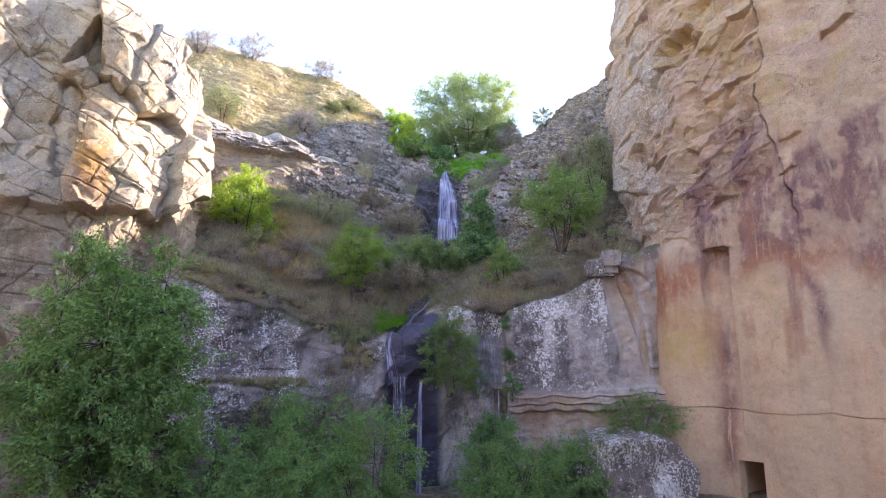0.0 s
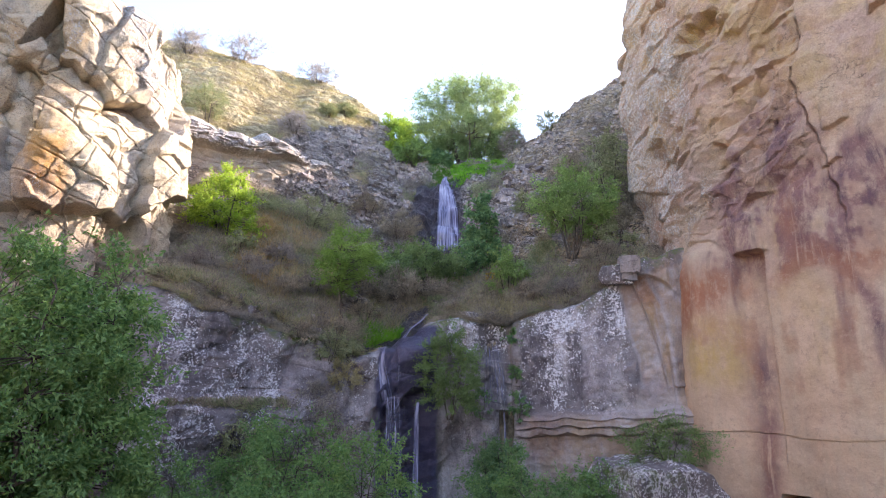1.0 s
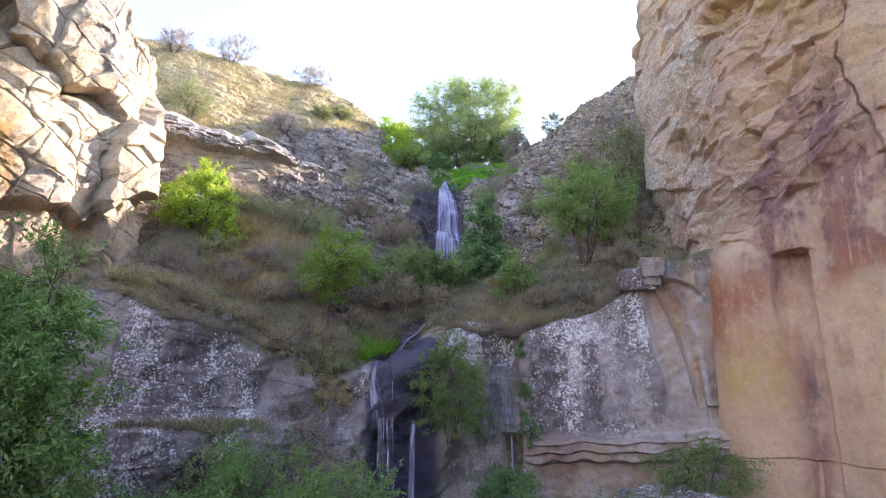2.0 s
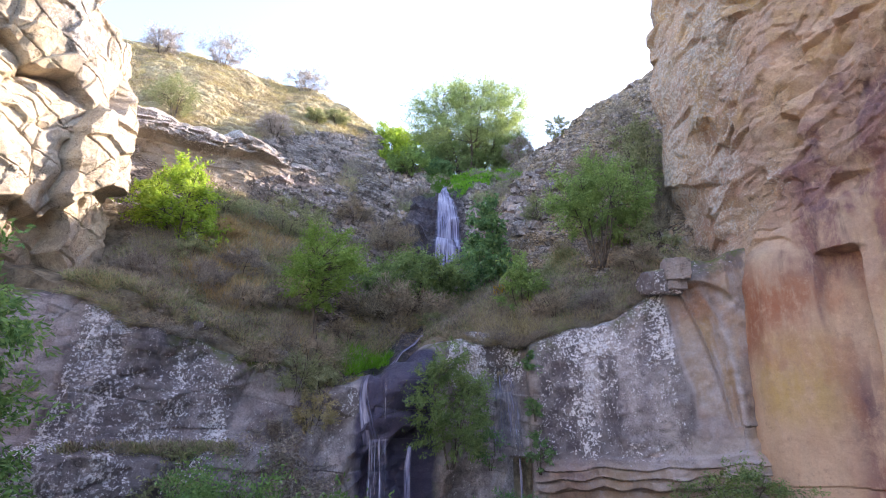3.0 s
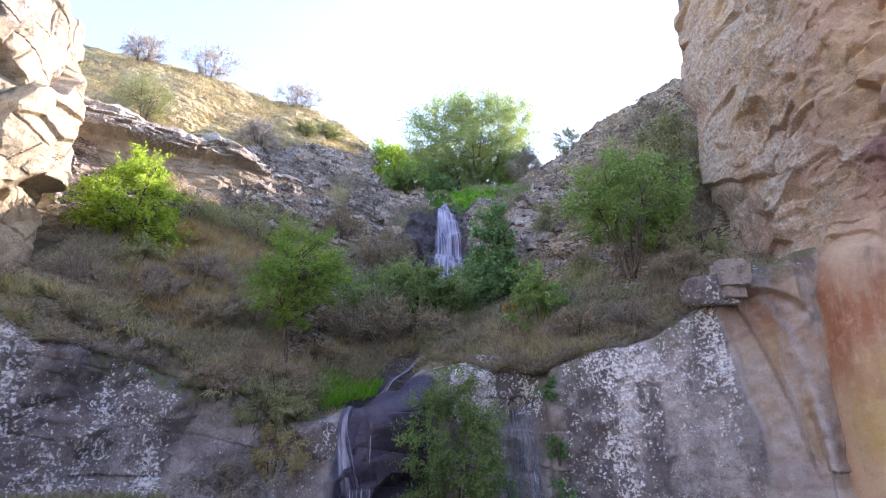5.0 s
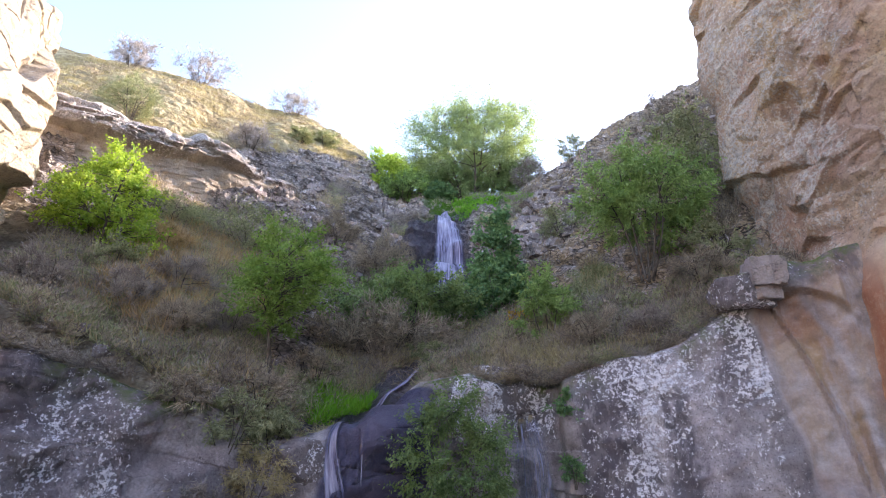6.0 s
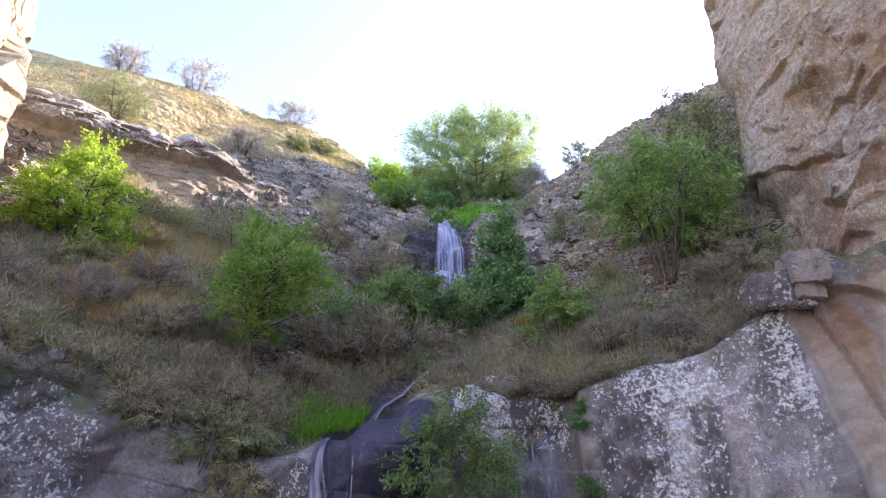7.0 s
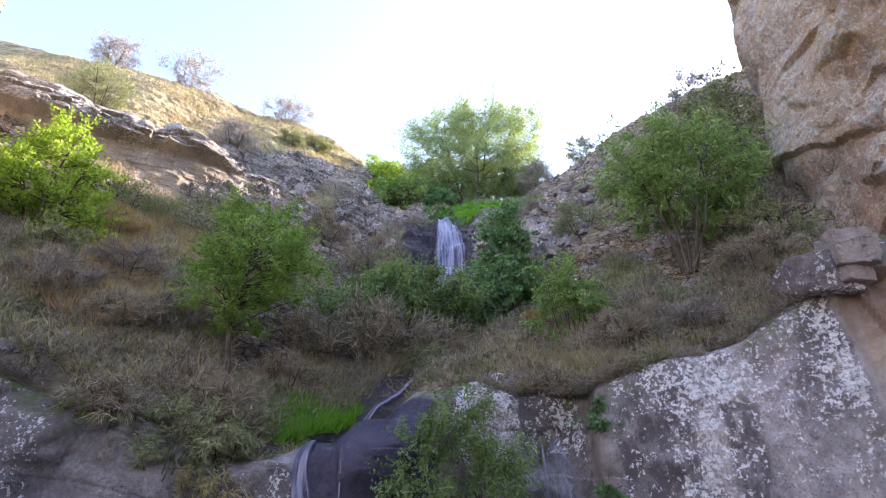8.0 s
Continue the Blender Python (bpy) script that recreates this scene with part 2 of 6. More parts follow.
    crust = k.math("MULTIPLY", li, k.fit(k.math("ADD", k.noise(0.55, 6, 0.7, (1, 1, 0.45)), k.math("MULTIPLY", k.noise(6, 3, 0.6), 0.15)), 0.48, 0.60))
    crust = k.math("MAXIMUM", crust, k.math("MULTIPLY", k.attr("crust"), k.fit(k.noise(3.0, 5, 0.7, (1, 1, 0.5)), 0.3, 0.55)))
    col = k.mix(k.math("MULTIPLY", crust, crusty), col, (0.085, 0.07, 0.082))
    big = k.noise(0.6, 5, 0.65, (1, 1, 0.3))
    spots = k.fit(k.math("ADD", k.math("ADD", k.math("MULTIPLY", k.noise(10.0, 6, 0.72), 0.75), k.math("MULTIPLY", k.noise(4.5, 4, 0.7, (1, 1, 0.6)), 0.32)), k.math("MULTIPLY", k.math("ADD", big, k.math("MULTIPLY", li, 0.6)), 0.42)), 0.965, 0.99)
    tone = k.mix(k.fit(k.noise(5.0, 4, 0.7), 0.35, 0.65), (lichen[0] * 0.62, lichen[1] * 0.62, lichen[2] * 0.66), lichen)
    col = k.mix(k.math("MULTIPLY", spots, k.fit(li, 0.05, 0.3)), col, tone)
    pits = k.math("MULTIPLY", k.fit(k.noise(17, 5, 0.75), 0.55, 0.61), k.fit(li, 0.1, 0.5, 0, 0.7))
    col = k.mix(pits, col, (0.10, 0.085, 0.088))
    col = k.mix(k.math("MULTIPLY", k.attr("moss"), k.fit(k.noise(3.0, 5, 0.7), 0.38, 0.6)), col, (0.10, 0.13, 0.02))
    wet = k.fit(k.math("ADD", k.attr("wet"), k.math("MULTIPLY", k.math("SUBTRACT", k.noise(1.6, 4, 0.6, (1, 1, 0.25)), 0.5), 0.8)), 0.25, 0.75)
    # wet rock: darker, with the sky's bluish sheen put into the colour
    col = k.mix(k.math("MULTIPLY", wet, 0.92), col, (0.058, 0.05, 0.105))
    col = k.mix(k.math("MULTIPLY", k.attr("crack"), 0.6), col, (0.06, 0.05, 0.045))
    n1 = k.bump(k.math("SUBTRACT", mottle, k.math("MULTIPLY", lines, 0.5)), k.math("ADD", 0.2, k.math("MULTIPLY", k.attr("broken"), 1.3 * grit)), 0.16)
    n2 = k.bump(k.math("ADD", grain, k.noise(40, 3, 0.7)), k.math("ADD", 0.3 * grit, k.math("MULTIPLY", k.attr("broken"), 0.9 * grit)), 0.03, n1)
    return k.done(col, k.fit(wet, 0, 1, 0.92, 0.35), n2)


MAT_RIGHT = rock_material("tan_sandstone", (0.68, 0.465, 0.32), (0.53, 0.338, 0.225), (0.36, 0.225, 0.172), (0.56, 0.37, 0.14), (0.29, 0.155, 0.14), lichen=(0.66, 0.57, 0.48), streaks=0.4, sand=0.25, cool=(0.53, 0.40, 0.285), grit=0.6, crusty=0.2, blush=0.75)
MAT_LEFT = rock_material("buff_sandstone", (0.74, 0.63, 0.47), (0.58, 0.485, 0.37), (0.38, 0.32, 0.265), (0.52, 0.30, 0.10), (0.20, 0.13, 0.11), streaks=0.3, sand=0.25, crusty=0.45)
MAT_LEDGE = rock_material("bedded_sandstone", (0.56, 0.49, 0.42), (0.43, 0.37, 0.32), (0.25, 0.21, 0.19), (0.52, 0.38, 0.22), (0.20, 0.13, 0.11), (0.66, 0.62, 0.60), streaks=0.2, crusty=0.7)
MAT_WALL = rock_material("grey_sandstone", (0.51, 0.445, 0.455), (0.395, 0.34, 0.355), (0.225, 0.19, 0.21), (0.40, 0.27, 0.165), (0.17, 0.125, 0.13), (0.80, 0.76, 0.785), cool=(0.42, 0.37, 0.355))


def hill_material():
    """Thin soil, litter and dry turf over scaly rock. Masks: soil, turf, moss, wet, warm."""
    k = Nodes("dry_hillside")
    rock = k.mix(k.fit(k.noise(0.9, 5, 0.65), 0.35, 0.7), (0.31, 0.265, 0.25), (0.57, 0.495, 0.46))
    rock = k.mix(k.math("MULTIPLY", k.attr("warm"), k.fit(k.noise(0.7, 5, 0.6, (1, 1, 2)), 0.35, 0.6)), rock, (0.55, 0.40, 0.24))
    rock = k.mix(k.fit(k.noise(4.5, 6, 0.75), 0.53, 0.60), rock, (0.68, 0.61, 0.59))
    straight = k.warp(0.7, 0.9)
    plates = k.fit(k.voronoi(1.7, "DISTANCE_TO_EDGE", (1, 0.7, 2.6)), 0.0, 0.06)
    plates = k.math("MULTIPLY", plates, k.fit(k.voronoi(4.2, "DISTANCE_TO_EDGE", (1, 0.7, 2.2)), 0.0, 0.12, 0.35, 1.0))
    k.where = straight
    rock = k.mix(k.math("MAXIMUM", plates, k.fit(k.noise(1.1, 5, 0.7), 0.50, 0.64)), (0.085, 0.072, 0.066), rock)
    rock = k.mix(k.fit(k.noise(3.2, 6, 0.75), 0.58, 0.68), rock, (0.085, 0.075, 0.075))
    dip = k.n.new("ShaderNodeMapping")
    dip.inputs["Rotation"].default_value = (0, radians(-17), 0)
    k.l.new(k.where, dip.inputs["Vector"])
    level, k.where = k.where, dip.outputs[0]
    beds = k.fit(k.noise(1.0, 5, 0.6, (0.55, 0.55, 4.2), 0.35), 0.44, 0.53)
    k.where = level
    rock = k.mix(beds, k.mix(0.45, rock, (0.06, 0.05, 0.048)), rock)
    soil = k.mix(k.fit(k.noise(1.3, 6, 0.7), 0.35, 0.65), (0.15, 0.12, 0.09), (0.38, 0.31, 0.225))
    soil = k.mix(k.fit(k.noise(9, 5, 0.7), 0.5, 0.7), soil, (0.30, 0.25, 0.17))
    turf = k.mix(k.fit(k.noise(2.2, 6, 0.72, (1, 1, 2)), 0.36, 0.62), (0.35, 0.29, 0.18), (0.56, 0.485, 0.315))
    turf = k.mix(k.fit(k.noise(1.0, 5, 0.7, (0.3, 0.3, 2.6), 0.3), 0.5, 0.62, 0, 0.75), turf, (0.20, 0.155, 0.105))
    so = k.fit(k.math("ADD", k.attr("soil"), k.math("MULTIPLY", k.math("SUBTRACT", k.noise(1.8, 6, 0.7), 0.5), 1.4)), 0.35, 0.65)
    tu = k.fit(k.math("ADD", k.attr("turf"), k.math("MULTIPLY", k.math("SUBTRACT", k.noise(1.2, 6, 0.7), 0.5), 1.3)), 0.35, 0.65)
    col = k.mix(tu, k.mix(so, rock, soil), turf)
    col = k.mix(k.math("MULTIPLY", k.attr("moss"), k.fit(k.noise(2.5, 5, 0.7), 0.3, 0.5)), col, (0.065, 0.16, 0.012))
    wet = k.math("MULTIPLY", k.attr("wet"), k.fit(k.noise(1.6, 4, 0.6), 0.2, 0.45))
    # wet ground: dark, its bluish sheen likewise put into the colour
    col = k.mix(k.math("MULTIPLY", wet, 0.9), col, (0.07, 0.06, 0.085))
    n0 = k.bump(k.math("ADD", plates, k.math("MULTIPLY", beds, k.math("SUBTRACT", 1.0, tu))), 0.6, 0.16)
    n1 = k.bump(k.noise(4, 7, 0.72), 0.7, 0.22, n0)
    n2 = k.bump(k.noise(22, 5, 0.75), 0.6, 0.05, n1)
    return k.done(col, k.fit(wet, 0, 1, 0.95, 0.3), n2)


MAT_HILL = hill_material()


def leaf_material(name, dark, light, glow=0.35):
    k = Nodes(name)
    geo = k.n.new("ShaderNodeNewGeometry")
    patch = k.noise(0.75, 4, 0.65)
    f = k.math("ADD", k.math("MULTIPLY", geo.outputs["Random Per Island"], 0.45), k.math("MULTIPLY", patch, 0.9))
    col = k.mix(k.fit(f, 0.3, 1.0), dark, light)
    k.done(col, 0.6, None, 0.25)
    tr = k.n.new("ShaderNodeBsdfTranslucent")
    bright = k.mix(1.0, col, (1.0, 1.0, 0.55), "MULTIPLY")
    k.put(tr.inputs[0], bright)
    add = k.n.new("ShaderNodeMixShader")
    add.inputs[0].default_value = glow
    k.l.new(k.bsdf.outputs[0], add.inputs[1]), k.l.new(tr.outputs[0], add.inputs[2])
    k.l.new(add.outputs[0], k.n["Material Output"].inputs["Surface"])
    return k.mat


LEAF_MID = leaf_material("leaf_mid_green", (0.125, 0.195, 0.08), (0.30, 0.41, 0.18))
LEAF_SOFT = leaf_material("leaf_soft_green", (0.165, 0.265, 0.09), (0.40, 0.55, 0.21), 0.35)
LEAF_BRIGHT = leaf_material("leaf_fresh_green", (0.14, 0.25, 0.06), (0.35, 0.51, 0.15), 0.4)
LEAF_YELLOW = leaf_material("leaf_yellow_green", (0.20, 0.335, 0.06), (0.52, 0.66, 0.14), 0.5)
LEAF_DARK = leaf_material("leaf_dark_green", (0.085, 0.18, 0.085), (0.25, 0.41, 0.19))
LEAF_VALLEY = leaf_material("leaf_valley_green", (0.10, 0.21, 0.08), (0.29, 0.455, 0.18), 0.4)
LEAF_WILLOW = leaf_material("leaf_willow", (0.20, 0.265, 0.155), (0.47, 0.58, 0.32), 0.5)
LEAF_OLIVE = leaf_material("leaf_olive_grey", (0.19, 0.21, 0.12), (0.46, 0.47, 0.29), 0.3)
LEAF_MOSS = leaf_material("grass_fresh", (0.11, 0.30, 0.03), (0.25, 0.54, 0.06), 0.4)
TWIG_BROWN = leaf_material("twig_brown", (0.17, 0.135, 0.11), (0.53, 0.44, 0.345), 0.2)
TWIG_MAUVE = leaf_material("twig_mauve", (0.165, 0.133, 0.124), (0.44, 0.38, 0.345), 0.2)
GRASS_DRY = leaf_material("grass_dry", (0.31, 0.25, 0.14), (0.60, 0.52, 0.33), 0.3)
LEAF_AUTUMN = leaf_material("leaf_autumn", (0.42, 0.16, 0.03), (0.68, 0.52, 0.06), 0.4)
TWIG_PALE = leaf_material("twig_pale", (0.28, 0.24, 0.235), (0.60, 0.535, 0.52), 0.12)
GRASS_RUST = leaf_material("grass_rust", (0.32, 0.21, 0.11), (0.62, 0.45, 0.25), 0.25)


def bark_material():
    k = Nodes("bark")
    col = k.mix(k.fit(k.noise(14, 5, 0.7, (1, 1, 0.2)), 0.35, 0.65), (0.055, 0.042, 0.035), (0.17, 0.135, 0.11))
    return k.done(col, 0.9, k.bump(k.noise(30, 4, 0.7, (1, 1, 0.2)), 0.6, 0.02))


BARK = bark_material()


def water_material(name, cover):
    """Falling water: pale streaks along the flow with gaps between them."""
    k = Nodes(name)
    uvw = k.n.new("ShaderNodeAttribute")
    uvw.attribute_name = "across"
    down = k.n.new("ShaderNodeAttribute")
    down.attribute_name = "along"
    comb = k.n.new("ShaderNodeCombineXYZ")
    k.l.new(uvw.outputs["Fac"], comb.inputs[0]), k.l.new(down.outputs["Fac"], comb.inputs[1])
    k.where = comb.outputs[0]
    s1 = k.noise(1.0, 5, 0.7, (9.0, 0.35, 1), 0.3)
    s2 = k.noise(1.0, 4, 0.7, (26.0, 0.8, 1), 0.2)
    streak = k.math("ADD", k.math("MULTIPLY", s1, 0.62), k.math("MULTIPLY", s2, 0.38))
    fac = k.math("MULTIPLY", k.fit(streak, 0.62 - cover, 0.80 - cover), k.attr("body"))
    col = k.mix(k.fit(streak, 0.42, 0.66), (0.12, 0.11, 0.20), (0.50, 0.475, 0.62))
    k.done(col, 0.35, k.bump(streak, 0.4, 0.06), 0.5)
    clear = k.n.new("ShaderNodeBsdfTransparent")
    m = k.n.new("ShaderNodeMixShader")
    k.put(m.inputs[0], fac)
    k.l.new(clear.outputs[0], m.inputs[1]), k.l.new(k.bsdf.outputs[0], m.inputs[2])
    k.l.new(m.outputs[0], k.n["Material Output"].inputs["Surface"])
    return k.mat


WATER = water_material("falling_water", 0.31)
WATER_THIN = water_material("thin_water", 0.09)
WATER_SEEP = water_material("seeping_water", 0.17)

# ---- the lie of the land ----
# front wall of the lower terrace: its foot line and its rim, by x
WALL_X = np.array([-18, -12.4, -10.6, -8.7, -6.5, -4.4, -3, -1.5, 0, 1, 2, 3.3, 6, 8.1, 9.2, 9.9, 11.2, 12, 14])
WALL_Y = np.array([28.6, 29.8, 30.4, 31.4, 32, 33.4, 34.3, 34.6, 35.4, 36.0, 35.3, 34.6, 33.9, 33.14, 32.74, 32.45, 31.92, 31.6, 31])
RIM_Z = np.array([12.6, 11.9, 11.2, 10.6, 9.9, 9.1, 9.2, 10.1, 11.0, 11.3, 11.0, 10.8, 11.6, 12.55, 12.8, 14.1, 14.3, 14.4, 14.8])


def smooth_interp(x, xs, ys, width=0.5):
    return sum(np.interp(x + d * width, xs, ys) for d in (-1, -0.5, 0, 0.5, 1)) / 5


def wall_y(x):
    return smooth_interp(x, WALL_X, WALL_Y)


def rim_z(x):
    z = np.zeros_like(np.asarray(x, float))
    bumps = joints(np.atleast_1d(np.asarray(x, float)), np.zeros_like(np.atleast_1d(x)) + 0.3, 0.9, 0.9, 0, 15, 0)[0].reshape(z.shape)
    return smooth_interp(x, WALL_X, RIM_Z) + 0.34 * bumps


# slopes behind the wall: heights along y, at a few stations across
STATIONS = [
    (-40, (30, 14), (36, 21), (39, 27), (46, 34), (52, 40.3), (60, 47), (66, 49)),
    (-24, (30, 14), (37, 20), (39.3, 25.2), (45, 30), (52, 36.8), (58, 41), (64, 43)),
    (-18, (32, 14), (37.5, 19.3), (39.8, 24.2), (45, 27.9), (52, 34.4), (58, 38.9), (64, 41.6)),
    (-11, (33, 12.4), (38, 16.6), (43.3, 19.8), (46.2, 25.2), (52, 31.2), (58, 36.9), (63, 39.4)),
    (-6.9, (33.5, 10.5), (38, 14.6), (44.5, 18.8), (48, 24.4), (54, 31.2), (58, 35.4), (62, 36)),
    (-4.4, (34, 10), (38, 13.4), (45, 18.3), (49.6, 24.0), (54, 28.0), (58, 30.4), (62, 31)),
    (0, (36, 11), (39, 12.2), (46.4, 17.6), (53, 25.6), (56.5, 28.2), (62, 30.2), (70, 31.0)),
    (5, (35, 11), (37.5, 13.4), (42, 16.2), (48.4, 21.8), (53, 25.8), (57, 28), (62, 30.0), (70, 30.8)),
    (10, (33.3, 13), (35.5, 15.2), (38, 19.3), (41, 22.2), (46, 25.6), (52, 29.2), (58, 31.8)),
    (14, (34, 15), (38, 20.5), (44, 26), (52, 32.0), (58, 35.3), (62, 36), (70, 36.5)),
    (21, (34, 22), (40, 28), (48, 33.5), (55, 37.8), (61, 40.8), (66, 42), (70, 43)),
    # unseen ground in the east, raised to keep the sun off the terrace
    (40, (34, 36), (40, 38), (48, 41), (55, 44), (61, 47), (66, 49), (70, 50)),
]


def land(x, y):
    """Height of the ground at x, y."""
    xs = [s[0] for s in STATIONS]
    table = np.stack([np.interp(y, [p[0] for p in s[1:]], [p[1] for p in s[1:]]) for s in STATIONS])
    back = np.zeros_like(x)
    for off in (-0.9, 0, 0.9):
        xx = np.clip(x + off, xs[0], xs[-1])
        i = np.clip(np.searchsorted(xs, xx, side="right") - 1, 0, len(xs) - 2)
        f = (xx - np.take(xs, i)) / (np.take(xs, i + 1) - np.take(xs, i))
        n = np.arange(len(x))
        back += ((1 - f) * table[i, n] + f * table[i + 1, n]) / 3
    # the valley floor in front, with banks that rise to the cliffs on both sides
    floor = 0.2 + 0.035 * np.clip(y - 8, 0, 24) + 0.05 * np.clip(np.abs(x + 1.5) - 2.5, 0, 14) * ramp(y, 0, 24)
    side = ramp(np.abs(x - 1), 24, 33)
    floor = floor * (1 - side) + 32 * side
    wy = wall_y(x)
    deep = np.exp(-((x + 1.9) / 1.7) ** 4) + ramp(x, 8.8, 9.6)       # where the wall is hollowed out
    lip = rim_z(x) - 0.1 + 0.85 * (y - wy - 0.55 - 0.5 * deep)
    inner = ramp(20 - np.abs(x + 1), 2, 6)
    back = np.minimum(back, lip) * inner + back * (1 - inner)
    t = ramp(y, wy + 0.75 + 0.8 * deep, wy + 0.95 + 0.8 * deep)
    return floor * (1 - t) + back * t


def land_at(x, y):
    return float(land(np.array([float(x)]), np.array([float(y)]))[0])

# ---- ground ----
def spaced(lo, hi, step, far):
    """Close steps between lo and hi, ever wider ones out to far."""
    mid = np.arange(lo, hi + step, step)
    out, d, p = [], step, 0.0
    while p < far:
        d *= 1.35
        p += d
        out.append(p)
    out = np.array(out)
    return np.concatenate([lo - out[::-1], mid, mid[-1] + out])


SURFACE = {}


def build_ground():
    gx, gy = spaced(-25, 24, 0.14, 2600), spaced(33.5, 66, 0.14, 2600)
    X, Y = np.meshgrid(gx, gy)
    x, y = X.ravel(), Y.ravel()
    z = land(x, y)
    p = np.stack([x, y, z], 1)
    e = 0.6
    sx, sy = (land(x + e, y) - land(x - e, y)) / (2 * e), (land(x, y + e) - land(x, y - e)) / (2 * e)
    steep = np.hypot(sx, sy)
    near = ramp(y, 30, 36) * (1 - ramp(y, 75, 120)) * (1 - ramp(np.abs(x), 28, 60))
    nrm = np.stack([-sx, -sy, np.ones_like(x)], 1)
    nrm /= np.linalg.norm(nrm, axis=1, keepdims=True)
    top = ramp(z - np.maximum(25.6 + 1.1 * (x + 15), 19.8 - 0.3 * x), -0.9, 2.2) * (1 - ramp(x, -7, -5)) * ramp(y, 38, 41)   # the dry crest of the hill
    rocky = np.clip(ramp(steep, 0.95, 1.3) + (0.55 + 0.6 * ramp(fbm(p, 5, 3, 5), -0.3, 0.4)) * ramp(y + 0.25 * x, 40.0, 42.5) * (1 - ramp(np.abs(x - 1), 9, 13) * (x > 0)) * np.where(x > 2.5, ramp(fbm(p, 3.5, 3, 6), -0.25, 0.35), 1), 0, 1) * (1 - 0.75 * top)
    rocky = np.maximum(rocky, 0.95 * ramp(y, 43, 46) * ramp(x, 1.8, 2.6) * ramp(fbm(p, 3.0, 3, 34) + 0.25 * ramp(x, 5, 9), -0.55, -0.05) * (1 - ramp(y, 60, 64)))
    rocky *= 0.1 + 0.9 * np.maximum(ramp(y - wall_y(x), 2.0, 3.5), np.abs(x) > 16)
    f1, e1, _ = facets(p, (2.6, 2.6, 1.3), 0.8, 21)
    f2, e2, _ = facets(p + 0.3 * fbm(p, 1.5, 2, 8)[:, None], (0.95, 0.95, 0.5), 0.7, 22)
    f3, e3, _ = facets(p, (0.42, 0.42, 0.26), 0.6, 23)
    dz = z + 0.30 * x                                  # beds that dip to the stream
    j1, jo1 = joints(x, z, 2.4, 1.6, 8, 24)
    j2, jo2 = joints(x, z, 0.9, 0.6, -15, 25)
    s1, g1 = slabs(x, dz, 2.6, 0.62, 26)
    s2, g2 = slabs(x, dz, 1.0, 0.28, 27)
    rough = near * (rocky * (0.42 * j1 + 0.12 * j2 + 0.34 * s1 + 0.18 * s2 - 0.08 * g1) + rocky * (0.10 * f1 + 0.10 * f2 + 0.09 * f3) + (1 - rocky) * (0.25 * fbm(p, 2.2, 4, 9) + 0.06 * f3))
    rough += (1 - near) * 1.2 * fbm(p, 60, 3, 12) * ramp(np.hypot(x, y - 30), 60, 160)
    rough += near * top * 0.17 * np.sin(z * 6 + 2.0 * fbm(p, 4, 3, 31))          # little terraces in the turf
    stream = np.abs(x + 0.1 - 0.02 * (y - 44))
    rough -= near * 0.5 * (1 - ramp(stream, 0.4, 2.2)) * ramp(y, 37, 40) * (1 - ramp(y, 60, 66))
    p = p + nrm * rough[:, None]
    wet = (1 - ramp(np.abs(x + 0.5), 1.6, 2.5)) * ramp(y, 45, 47) * (1 - ramp(y, 53, 54))
    wet = np.maximum(wet, (1 - ramp(np.abs(x + 0.15 + 0.95 * np.clip(38.6 - y, 0, 4)), 0.5, 1.1)) * (1 - ramp(y, 38.8, 39.6)) * near)
    moss = np.maximum(ramp(y, 52.3, 53.2) * (1 - ramp(y, 57, 59)) * (1 - ramp(np.abs(x - 2.2), 2.6, 4.5)), (1 - ramp(np.hypot(x + 3.2, y - 36.4), 0.8, 1.8)))
    soil = np.clip(1 - rocky, 0, 1) * (1 - top)
    warm = np.maximum(0.4 * ramp(-x, 10, 13) * (1 - ramp(z + 0.3 * x, 18.5, 20.5)) * ramp(y, 38, 40), 0.8 * ramp(x, 3, 6))
    me = mesh_np("ground", p, grid_faces(len(gy), len(gx)), False, {"soil": soil, "turf": top, "moss": moss, "wet": wet, "warm": warm})
    SURFACE.update(gx=gx, gy=gy, z=p[:, 2].reshape(X.shape), rocky=rocky.reshape(X.shape), top=top.reshape(X.shape), wet=wet.reshape(X.shape))
    g = part_np("ground", me, MAT_HILL)
    tagged(g, "dry grassy hillside with scaly grey rock and brown soil", "ground", kind="structure")
    return g


GROUND = build_ground()


def on_ground(x, y, key="z"):
    """The built surface's height, or one of its masks, at x, y."""
    i = np.clip(np.searchsorted(SURFACE["gx"], x), 1, len(SURFACE["gx"]) - 1)
    j = np.clip(np.searchsorted(SURFACE["gy"], y), 1, len(SURFACE["gy"]) - 1)
    g = SURFACE[key]
    return 0.25 * (g[j, i] + g[j - 1, i] + g[j, i - 1] + g[j - 1, i - 1])


